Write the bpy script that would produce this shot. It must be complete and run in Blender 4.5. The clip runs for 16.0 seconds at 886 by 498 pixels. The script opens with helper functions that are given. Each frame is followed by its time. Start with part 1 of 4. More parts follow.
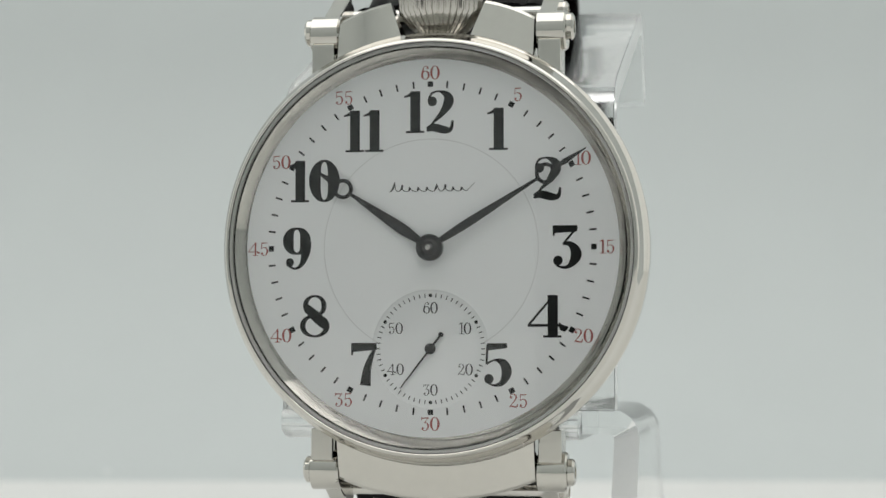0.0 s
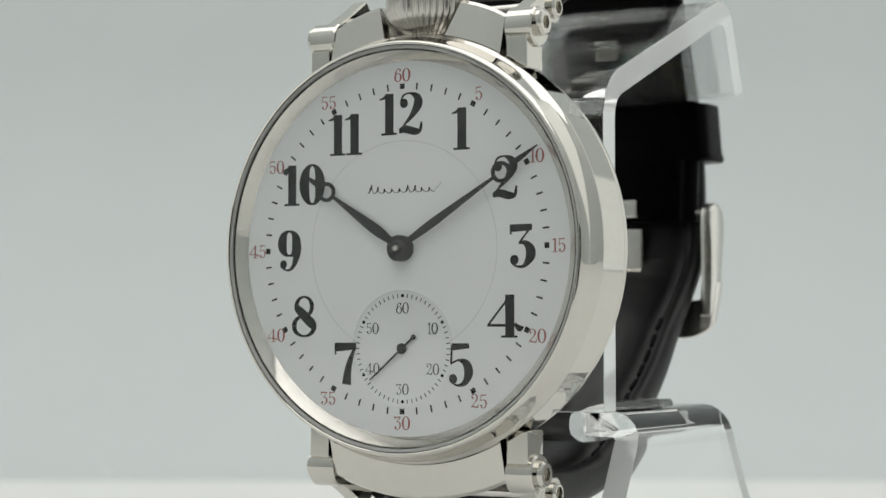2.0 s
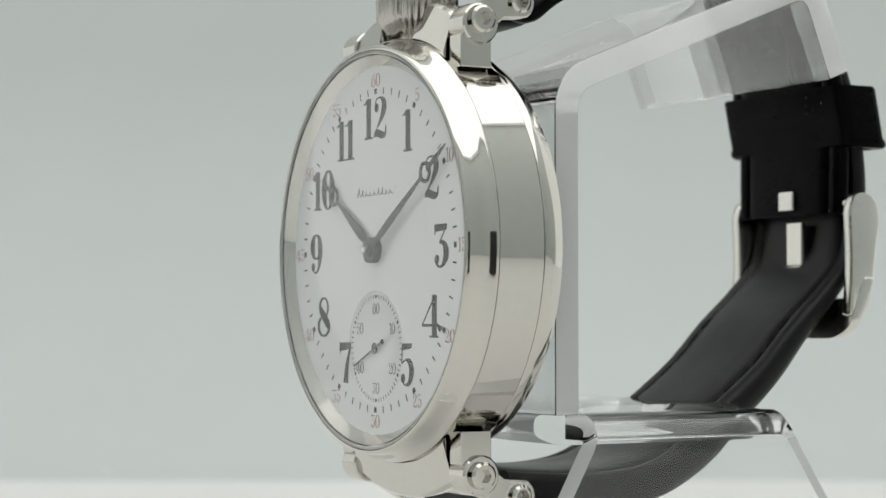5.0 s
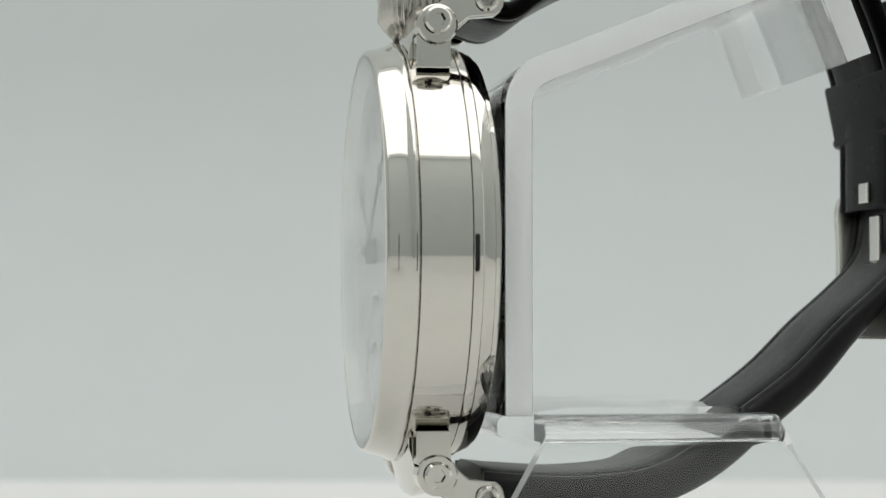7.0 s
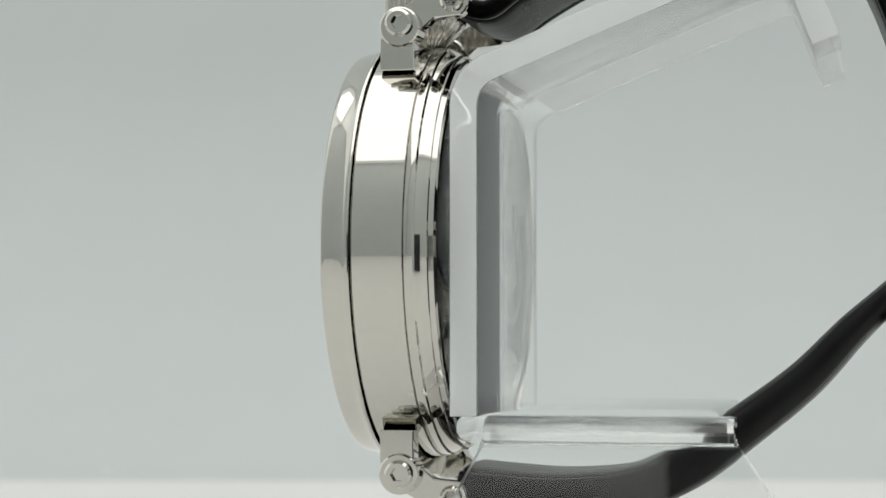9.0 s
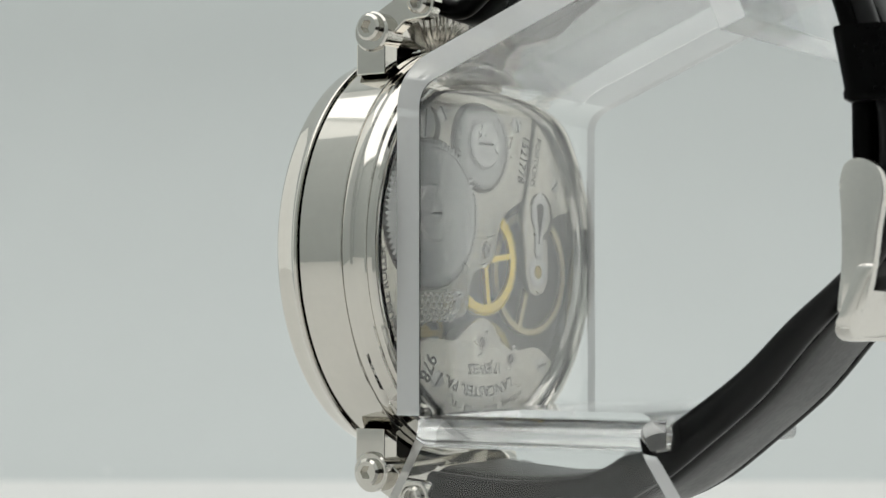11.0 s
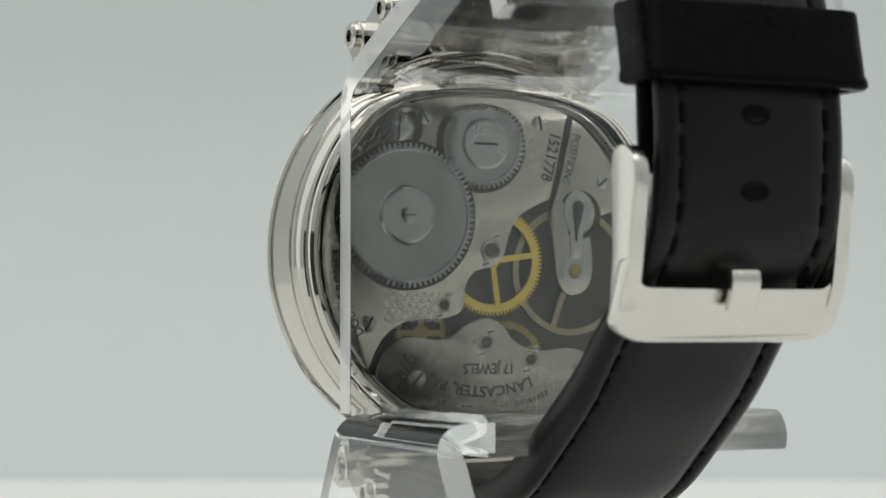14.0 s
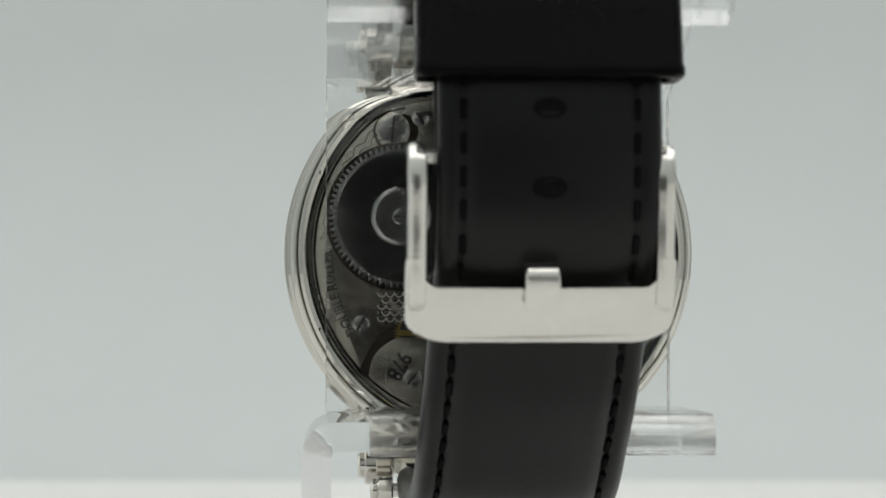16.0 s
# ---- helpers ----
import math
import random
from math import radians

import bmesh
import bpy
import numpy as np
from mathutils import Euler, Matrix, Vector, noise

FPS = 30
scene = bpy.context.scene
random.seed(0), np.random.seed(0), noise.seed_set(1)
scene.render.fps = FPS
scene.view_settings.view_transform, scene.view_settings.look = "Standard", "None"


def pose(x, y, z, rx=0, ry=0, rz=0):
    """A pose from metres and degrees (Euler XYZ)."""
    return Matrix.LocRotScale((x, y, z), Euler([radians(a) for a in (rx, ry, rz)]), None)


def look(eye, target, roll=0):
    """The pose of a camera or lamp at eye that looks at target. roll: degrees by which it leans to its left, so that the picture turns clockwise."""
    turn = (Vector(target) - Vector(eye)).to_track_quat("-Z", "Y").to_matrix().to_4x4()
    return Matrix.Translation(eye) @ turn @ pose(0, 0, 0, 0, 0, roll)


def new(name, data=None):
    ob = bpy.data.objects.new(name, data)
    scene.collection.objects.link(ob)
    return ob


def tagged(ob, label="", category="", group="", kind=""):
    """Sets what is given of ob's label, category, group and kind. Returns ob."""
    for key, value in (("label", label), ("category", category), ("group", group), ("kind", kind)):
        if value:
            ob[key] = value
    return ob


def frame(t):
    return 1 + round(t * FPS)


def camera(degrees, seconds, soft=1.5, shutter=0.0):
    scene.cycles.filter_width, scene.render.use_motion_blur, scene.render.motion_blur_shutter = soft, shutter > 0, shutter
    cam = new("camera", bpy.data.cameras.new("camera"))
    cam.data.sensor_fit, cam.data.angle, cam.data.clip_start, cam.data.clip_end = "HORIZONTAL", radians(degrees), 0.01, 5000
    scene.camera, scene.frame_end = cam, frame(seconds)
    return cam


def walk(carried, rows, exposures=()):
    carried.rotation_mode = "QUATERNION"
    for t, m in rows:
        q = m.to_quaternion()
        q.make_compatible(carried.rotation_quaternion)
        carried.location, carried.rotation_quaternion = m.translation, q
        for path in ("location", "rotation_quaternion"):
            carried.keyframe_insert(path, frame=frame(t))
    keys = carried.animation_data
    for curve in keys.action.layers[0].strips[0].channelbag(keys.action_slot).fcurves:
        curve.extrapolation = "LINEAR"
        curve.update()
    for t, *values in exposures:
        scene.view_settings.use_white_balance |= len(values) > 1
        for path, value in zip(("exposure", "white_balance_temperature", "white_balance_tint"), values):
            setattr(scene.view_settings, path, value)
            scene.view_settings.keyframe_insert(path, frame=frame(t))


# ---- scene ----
MM = 0.001
Z0 = 0.045                      # height of the lens over the table
DEG, CAMX, DIST, TILT = 24.128, -3.176, 243.17, 2.192

cam = camera(DEG, 16.0)
cam.data.dof.use_dof, cam.data.dof.focus_distance, cam.data.dof.aperture_fstop = True, 0.234, 44.0
eye = Vector((CAMX * MM, -DIST * MM, Z0))
aim = eye + Vector((0, math.cos(radians(TILT)), math.sin(radians(TILT))))
walk(cam, [(0.0, look(eye, aim)), (16.0, look(eye, aim))], exposures=[(0.0, 0.65), (16.0, 0.65)])

# turn of the display, seconds and degrees
TURN = [(0.0, 10.60), (1.0, 20.38), (2.0, 30.26), (3.0, 40.22), (4.0, 50.28), 
        (6.5, 76.02), (7.5, 86.42), (8.5, 96.84), (11.0, 122.96), 
        (12.0, 133.54), (13.0, 144.23), (14.0, 155.03), (15.0, 165.85), (16.0, 176.63)]
OFF = (-0.5 * MM, -0.5 * MM, 0.58 * MM)      # shift that fits the display to the camera's view

# ---------------------------------------------------------------- light
world = bpy.data.worlds.new("room_light")
scene.world = world
world.use_nodes = True
world.node_tree.nodes["Background"].inputs[0].default_value = (0.80, 0.86, 0.84, 1)
world.node_tree.nodes["Background"].inputs[1].default_value = 0.2


def area(name, at, target, sx, sy, watts, colour):
    d = bpy.data.lights.new(name, "AREA")
    d.shape, d.size, d.size_y, d.energy, d.color = "RECTANGLE", sx, sy, watts, colour
    ob = new(name, d)
    ob.matrix_world = look(at, target)
    return ob


area("roof_lamp", (0, -0.12, 0.89), (0, -0.119, 0.0), 1.15, 1.06, 2.9, (1.0, 0.975, 0.96))


# ---------------------------------------------------------------- materials
def material(name, colour, rough=0.5, metal=0.0, scale=600, vary=0.08, bump=0.0, bump_scale=None, coat=0.0, spec=0.5, rough_vary=0.0,
             glow=0.0, stains=0.0):
    m = bpy.data.materials.new(name)
    m.use_nodes = True
    nt = m.node_tree
    b = nt.nodes["Principled BSDF"]
    b.inputs["Roughness"].default_value, b.inputs["Metallic"].default_value = rough, metal
    b.inputs["Coat Weight"].default_value = coat
    b.inputs["Specular IOR Level"].default_value = spec
    co = nt.nodes.new("ShaderNodeTexCoord")
    fine, broad = nt.nodes.new("ShaderNodeTexNoise"), nt.nodes.new("ShaderNodeTexNoise")
    fine.inputs["Scale"].default_value, fine.inputs["Detail"].default_value = scale, 6
    broad.inputs["Scale"].default_value, broad.inputs["Detail"].default_value = scale * 0.12, 3
    for n in (fine, broad):
        nt.links.new(co.outputs["Object"], n.inputs["Vector"])
    mix = nt.nodes.new("ShaderNodeMath")
    mix.operation = "MULTIPLY_ADD"
    mix.inputs[1].default_value = 0.5
    nt.links.new(fine.outputs["Fac"], mix.inputs[0])
    half = nt.nodes.new("ShaderNodeMath")
    half.operation = "MULTIPLY"
    half.inputs[1].default_value = 0.5
    nt.links.new(broad.outputs["Fac"], half.inputs[0])
    nt.links.new(half.outputs[0], mix.inputs[2])
    ramp = nt.nodes.new("ShaderNodeValToRGB")
    ramp.color_ramp.elements[0].position, ramp.color_ramp.elements[1].position = 0.3, 0.7
    lo, hi = [c * (1 - vary - stains) for c in colour], [min(1, c * (1 + vary)) for c in colour]
    ramp.color_ramp.elements[0].color, ramp.color_ramp.elements[1].color = (*lo, 1), (*hi, 1)
    nt.links.new(mix.outputs[0], ramp.inputs[0])
    nt.links.new(ramp.outputs[0], b.inputs["Base Color"])
    if rough_vary:
        mr = nt.nodes.new("ShaderNodeMapRange")
        mr.inputs["To Min"].default_value, mr.inputs["To Max"].default_value = max(0, rough - rough_vary), rough + rough_vary
        mr.inputs["From Min"].default_value, mr.inputs["From Max"].default_value = 0.3, 0.7
        nt.links.new(mix.outputs[0], mr.inputs["Value"])
        nt.links.new(mr.outputs[0], b.inputs["Roughness"])
    if bump:
        bn, bt = nt.nodes.new("ShaderNodeBump"), nt.nodes.new("ShaderNodeTexNoise")
        bt.inputs["Scale"].default_value, bt.inputs["Detail"].default_value = bump_scale or scale, 5
        nt.links.new(co.outputs["Object"], bt.inputs["Vector"])
        bn.inputs["Strength"].default_value, bn.inputs["Distance"].default_value = bump, 0.0002
        nt.links.new(bt.outputs["Fac"], bn.inputs["Height"])
        nt.links.new(bn.outputs[0], b.inputs["Normal"])
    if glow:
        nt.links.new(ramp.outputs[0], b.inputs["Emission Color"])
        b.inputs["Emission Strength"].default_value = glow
    return m


def clear(name, ior, rough, colour=(1, 1, 1), thin=0.0):
    m = bpy.data.materials.new(name)
    m.use_nodes = True
    nt = m.node_tree
    b = nt.nodes["Principled BSDF"]
    b.inputs["Base Color"].default_value = (*colour, 1)
    b.inputs["Transmission Weight"].default_value, b.inputs["IOR"].default_value = 1.0, ior
    b.inputs["Roughness"].default_value = 0.0
    if not rough:
        return m
    co, n, mr = nt.nodes.new("ShaderNodeTexCoord"), nt.nodes.new("ShaderNodeTexNoise"), nt.nodes.new("ShaderNodeMapRange")
    n.inputs["Scale"].default_value = 300
    mr.inputs["From Min"].default_value, mr.inputs["From Max"].default_value = 0.45, 0.8
    mr.inputs["To Min"].default_value, mr.inputs["To Max"].default_value = 0.0, rough
    nt.links.new(co.outputs["Object"], n.inputs["Vector"])
    nt.links.new(n.outputs["Fac"], mr.inputs["Value"])
    nt.links.new(mr.outputs[0], b.inputs["Roughness"])
    if thin:
        see_through(m, thin)
    return m


def see_through(m, share):
    """Lets a share of the light pass straight on, to lighten dark inner reflections."""
    nt = m.node_tree
    mix, tr, out = nt.nodes.new("ShaderNodeMixShader"), nt.nodes.new("ShaderNodeBsdfTransparent"), nt.nodes["Material Output"]
    mix.inputs[0].default_value = share
    nt.links.new(nt.nodes["Principled BSDF"].outputs[0], mix.inputs[1])
    nt.links.new(tr.outputs[0], mix.inputs[2])
    nt.links.new(mix.outputs[0], out.inputs["Surface"])


NICKEL = material("polished_nickel", (0.60, 0.58, 0.535), 0.05, 1.0, 900, 0.03, rough_vary=0.03)
STEEL = material("satin_steel", (0.68, 0.66, 0.62), 0.22, 1.0, 1500, 0.05, bump=0.05, rough_vary=0.06)
CROWN = material("worn_nickel", (0.56, 0.54, 0.50), 0.24, 1.0, 1500, 0.05, rough_vary=0.04)
ENAMEL = material("white_enamel", (0.87, 0.89, 0.882), 0.25, 0.0, 300, 0.01, coat=0.3)
SUNK = material("white_enamel_sunk", (0.87, 0.89, 0.882), 0.3, 0.0, 300, 0.01, coat=0.2)
INK = material("black_ink", (0.010, 0.011, 0.010), 0.45, 0.0, 900, 0.15, spec=0.2)
RED = material("red_ink", (0.33, 0.07, 0.055), 0.5, 0.0, 900, 0.2)
BLUED = material("dark_blued_steel", (0.035, 0.034, 0.034), 0.25, 0.4, 900, 0.2, rough_vary=0.08)
LEATHER = material("black_leather", (0.0018, 0.0018, 0.0018), 0.36, 0.0, 1400, 0.3, bump=0.1, bump_scale=1500, rough_vary=0.06, spec=0.26)
# darker copy of the leather, for parts that mirror less light
LEATHER_DIM = material("dimmed_black_leather", (0.0013, 0.0013, 0.0013), 0.3, 0.0, 1400, 0.3, bump=0.08, bump_scale=1500, rough_vary=0.05, spec=0.045)
THREAD = material("black_thread", (0.003, 0.003, 0.003), 0.7, 0.0, 3000, 0.3, spec=0.08)
PLATE = material("damaskeened_nickel", (0.47, 0.445, 0.385), 0.22, 1.0, 1600, 0.12, bump=0.04, rough_vary=0.08)
GEARS = material("steel_wheel", (0.33, 0.33, 0.322), 0.17, 1.0, 900, 0.14, bump=0.05, rough_vary=0.07)
GOLD = material("gilt_brass", (0.92, 0.70, 0.14), 0.38, 1.0, 1200, 0.08)
# dark mainplate tone, also used for recess shade painted on the bridges
DARK = material("dark_mainplate", (0.06, 0.05, 0.037), 0.35, 0.8, 900, 0.3)
CAPSTEEL = material("grained_steel", (0.47, 0.465, 0.45), 0.24, 1.0, 1300, 0.08, bump=0.015, rough_vary=0.06)
# gilt brass darkened in its colour for the shade under the bridges
DIMBRASS = material("dimmed_brass", (0.40, 0.31, 0.10), 0.4, 1.0, 1200, 0.15)
JEWEL = material("ruby_jewel", (0.075, 0.04, 0.026), 0.15, 0.0, 900, 0.2, coat=0.6)
ENGRAVED = material("engraved_ink", (0.03, 0.03, 0.028), 0.6, 0.0, 1500, 0.2)
ACRYLIC = clear("clear_acrylic", 1.49, 0.0, (0.985, 0.99, 0.985))
# lightened copies of the acrylic, for the incline and the shelf bar
INCLINE = clear("clear_acrylic_incline", 1.49, 0.01, (0.985, 0.99, 0.985), 0.5)
BAR = clear("clear_acrylic_bar", 1.49, 0.0, (0.99, 0.995, 0.99))
see_through(BAR, 0.22)
# white edge colour stands in for light piped through the acrylic
EDGE = material("whitened_acrylic_edge", (0.97, 0.98, 0.975), 0.2, 0.0, 1500, 0.02, bump=0.1)
see_through(EDGE, 0.42)
SEAL = material("pale_seal", (0.52, 0.52, 0.50), 0.5, 0.0, 900, 0.1)
CRYSTAL = clear("clear_crystal", 1.4, 0.0)
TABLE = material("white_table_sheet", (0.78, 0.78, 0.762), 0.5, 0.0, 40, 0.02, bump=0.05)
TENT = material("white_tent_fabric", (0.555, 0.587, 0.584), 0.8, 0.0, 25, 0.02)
# glow added to fabric out of view, to fill the set with light
ADDED_GLOW = material("added_glow_fabric", (0.78, 0.79, 0.775), 0.8, 0.0, 25, 0.02, glow=0.26)
BLACK = material("black_camera_plastic", (0.012, 0.012, 0.013), 0.45, 0.0, 900, 0.2, bump=0.2)


# ---------------------------------------------------------------- mesh helpers, all in millimetres
def part(name, bm, mat, parent=None, label="", smooth=None):
    """Links a bmesh as one mesh object under a thing or a part."""
    if smooth is not None:
        for f in bm.faces:
            f.smooth = True
        for e in bm.edges:
            if len(e.link_faces) == 2 and e.calc_face_angle(0) > radians(smooth):
                e.smooth = False
    bmesh.ops.scale(bm, vec=(MM, MM, MM), verts=bm.verts)
    me = bpy.data.meshes.new(name)
    bm.to_mesh(me)
    bm.free()
    for m in (mat if isinstance(mat, (list, tuple)) else [mat]):
        me.materials.append(m)
    ob = new(name, me)
    if parent is not None:
        ob.parent = parent
    if label:
        ob["label"] = label
    return ob


def again(ob, name, parent, m):
    """One more object on the same mesh, at the pose m (in metres)."""
    o = new(name, ob.data)
    o.parent, o.matrix_basis = parent, m
    return o


def lathe(profile, segs=128, closed=True, centre=(0, 0, 0), axis="y", wave=None):
    """Turned body: profile of (radius, along)."""
    bm = bmesh.new()
    rings = []
    for r, h in profile:
        ring = []
        for i in range(segs):
            a = 2 * math.pi * i / segs
            q = r * (wave(i, r, h) if wave else 1)
            p = (q * math.cos(a), h, q * math.sin(a)) if axis == "y" else ((q * math.cos(a), q * math.sin(a), h) if axis == "z" else (h, q * math.cos(a), q * math.sin(a)))
            ring.append(bm.verts.new(Vector(p) + Vector(centre)))
        rings.append(ring)
    pairs = list(zip(rings, rings[1:])) + ([(rings[-1], rings[0])] if closed else [])
    for a, b in pairs:
        for i in range(segs):
            j = (i + 1) % segs
            bm.faces.new((a[i], a[j], b[j], b[i]))
    if not closed:
        for ring in (rings[0], rings[-1]):
            bm.faces.new(ring)
    bmesh.ops.recalc_face_normals(bm, faces=bm.faces)
    return bm


def slab(outline, h0, h1, to=lambda p, q, h: (p, h, q), bevel=0.0):
    """A flat outline given thickness from h0 to h1."""
    bm = bmesh.new()
    a = [bm.verts.new(to(p, q, h0)) for p, q in outline]
    b = [bm.verts.new(to(p, q, h1)) for p, q in outline]
    n = len(a)
    bm.faces.new(a), bm.faces.new(b)
    for i in range(n):
        bm.faces.new((a[i], a[(i + 1) % n], b[(i + 1) % n], b[i]))
    bmesh.ops.recalc_face_normals(bm, faces=bm.faces)
    if bevel:
        es = [e for e in bm.edges if e.calc_face_angle(0) > 0.6]
        bmesh.ops.bevel(bm, geom=es, offset=bevel, segments=2, affect="EDGES", profile=0.6)
    return bm


def curve(points, n=8):
    """Catmull-Rom through points of any length."""
    out = []
    P = [points[0]] + list(points) + [points[-1]]
    for i in range(1, len(P) - 2):
        a, b, c, d = (np.array(P[i + k - 1], float) for k in range(4))
        for k in range(n):
            t = k / n
            out.append(tuple(0.5 * (2 * b + (c - a) * t + (2 * a - 5 * b + 4 * c - d) * t * t + (3 * b - a - 3 * c + d) * t ** 3)))
    out.append(tuple(points[-1]))
    return out


def rounded(points, r, n=6):
    """A polygon's or open line's corners rounded by r."""
    out = [points[0]]
    for i in range(1, len(points) - 1):
        a, b, c = (Vector(p) for p in points[i - 1:i + 2])
        u, v = (a - b), (c - b)
        k = min(r, u.length * 0.45, v.length * 0.45)
        p, q = b + u.normalized() * k, b + v.normalized() * k
        for j in range(n + 1):
            t = j / n
            out.append(tuple(p * (1 - t) ** 2 + b * 2 * t * (1 - t) + q * t * t))
    return out + [points[-1]]


def braced(path, gap=0.5):
    """Adds points just beside the bends, so that long flat stretches shade flat."""
    out = [path[0]]
    for a, b in zip(path, path[1:]):
        u, v = Vector(a), Vector(b)
        d = v - u
        if d.length > 3 * gap:
            out += [tuple(u + d.normalized() * gap), tuple(v - d.normalized() * gap)]
        out.append(b)
    return out


def sheet(path, thick, widths, shift=None, bevel=0.0, corners=0.0):
    """A bent strip: path of (y, z), thickness to the left of the path, (x0, x1) at each point."""
    bm = bmesh.new()
    n = len(path)
    rows = []
    for i, (y, z) in enumerate(path):
        a, b = path[max(0, i - 1)], path[min(n - 1, i + 1)]
        d = Vector((b[0] - a[0], b[1] - a[1])).normalized()
        th = thick(i / (n - 1)) if callable(thick) else thick
        nx, nz = -d.y * th / 2, d.x * th / 2
        x0, x1 = widths(i / (n - 1)) if callable(widths) else widths
        e = corners
        ring = [(x0, y - nx * (1 - e), z - nz * (1 - e)), (x0 + th * e * 0.5, y - nx, z - nz), (x1 - th * e * 0.5, y - nx, z - nz), (x1, y - nx * (1 - e), z - nz * (1 - e)),
                (x1, y + nx * (1 - e), z + nz * (1 - e)), (x1 - th * e * 0.5, y + nx, z + nz), (x0 + th * e * 0.5, y + nx, z + nz), (x0, y + nx * (1 - e), z + nz * (1 - e))]
        if not e:
            ring = [ring[0], ring[3], ring[4], ring[7]]
        rows.append([bm.verts.new(p) for p in ring])
    k = len(rows[0])
    for a, b in zip(rows, rows[1:]):
        for i in range(k):
            bm.faces.new((a[i], a[(i + 1) % k], b[(i + 1) % k], b[i]))
    bm.faces.new(rows[0]), bm.faces.new(rows[-1])
    bmesh.ops.recalc_face_normals(bm, faces=bm.faces)
    if bevel:
        es = [e for e in bm.edges if e.calc_face_angle(0) > 1.0]
        bmesh.ops.bevel(bm, geom=es, offset=bevel, segments=3, affect="EDGES", profile=0.6)
    return bm


def padded(path, thick, widths):
    """A stitched leather strip: rolled edges, a sunk seam and a padded middle."""
    side = [(0.0, 0.35), (0.35, 0.72), (1.0, 0.9), (1.75, 0.9), (2.3, 0.66), (2.85, 0.9), (4.2, 1.04), (7.0, 1.1)]
    bm = bmesh.new()
    n, rows = len(path), []
    for i, (y, z) in enumerate(path):
        a, b = path[max(0, i - 1)], path[min(n - 1, i + 1)]
        d = Vector((b[0] - a[0], b[1] - a[1])).normalized()
        h = thick(i / (n - 1)) / 2
        x0, x1 = widths(i / (n - 1))
        across = [(x0 + p, f) for p, f in side] + [(x1 - p, f) for p, f in side[::-1]]
        ring = [(x, f) for x, f in across] + [(x, -f) for x, f in across[::-1]]
        rows.append([bm.verts.new((x, y - d.y * h * f, z + d.x * h * f)) for x, f in ring])
    k = len(rows[0])
    for a, b in zip(rows, rows[1:]):
        for i in range(k):
            bm.faces.new((a[i], a[(i + 1) % k], b[(i + 1) % k], b[i]))
    bm.faces.new(rows[0]), bm.faces.new(rows[-1])
    bmesh.ops.recalc_face_normals(bm, faces=bm.faces)
    return bm


def box(x0, x1, y0, y1, z0, z1, bevel=0.0):
    return slab([(x0, z0), (x1, z0), (x1, z1), (x0, z1)], y0, y1, bevel=bevel)


def join(*bms):
    out = bmesh.new()
    for b in bms:
        me = bpy.data.meshes.new("tmp")
        b.to_mesh(me)
        b.free()
        out.from_mesh(me)
        bpy.data.meshes.remove(me)
    return out


def thing(name, label, category, z=Z0):
    ob = new(name)
    ob.empty_display_size = 0.01
    ob.location = (0, 0, z)
    return tagged(ob, label, category)


# ---------------------------------------------------------------- table, backdrop and an added, unseen tent
def setting():
    table = part("ground", box(-600, 600, -700, 372, -4, 0), TABLE)
    tagged(table, "smooth white sheet lying on the table", "table sheet", kind="structure")
    # the paper sweeps up from its foot to the vertical
    rise = [(373 + 135 * (math.sin(t) - math.sin(0.14)), 150 * (math.cos(0.14) - math.cos(t))) for t in np.linspace(0.14, math.pi / 2, 28)]
    rise = [(368, -3)] + rise + [(rise[-1][0], 500), (rise[-1][0], 898)]
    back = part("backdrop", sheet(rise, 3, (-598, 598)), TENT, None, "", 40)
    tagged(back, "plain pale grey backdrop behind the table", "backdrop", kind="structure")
    # unseen side walls, added: plain in front, rear halves glow as fill
    for n, x0, y0, y1, mat in (("wall_east", 600, -706, 40, TENT), ("wall_east_rear", 600, 40, 540, ADDED_GLOW), ("wall_west", -606, -706, 40, TENT), ("wall_west_rear", -606, 40, 540, ADDED_GLOW)):
        tagged(part(n, box(x0, x0 + 6, y0, y1, -4, 900), mat), "pale grey fabric wall added round the display, out of view", "wall", kind="structure")
    tagged(part("wall_south", box(-600, 600, -706, -700, -4, 900), TENT), "pale grey fabric wall added round the display, out of view", "wall", kind="structure")
    # unseen roof, added; its glow is fill light
    tagged(part("ceiling", box(-606, 606, -706, 540, 900, 906), ADDED_GLOW), "pale grey glowing roof added over the display, out of view", "ceiling", kind="structure")


def build_camera_body():
    """The black camera that stands before the display; it only shows mirrored in the case."""
    body = thing("photo_camera", "black camera body mirrored in the polished case", "camera", 0.0)
    x, y = CAMX, -DIST
    part("camera_body", box(x - 52, x + 52, y - 46, y - 9, 0, 87, 5), BLACK, body)
    part("lens_barrel", lathe([(19, y - 9.2), (21, y - 8), (21, y - 3), (20, y - 2), (17, y - 2), (16, y - 6), (15, y - 9.2)], 48, True, (x, 0, 45), "y"), BLACK, body, "", 30)


def build_speck():
    bm = bmesh.new()
    bmesh.ops.create_icosphere(bm, subdivisions=2, radius=0.75)
    for v in bm.verts:
        v.co *= 1 + 0.25 * noise.noise(v.co * 1.7)
    bmesh.ops.translate(bm, vec=(-103, 375.4, 2.4), verts=bm.verts)
    tagged(part("dust_speck", bm, material("grey_dust", (0.74, 0.75, 0.75), 0.9), None, "", 60), "tiny grey speck of dust on the backdrop foot", "dust speck")


setting()
build_camera_body()
build_speck()
# ---------------------------------------------------------------- the watch: axis and depths, in millimetres
CX, CZ = -2.13, 8.48
DIALY = -10.2

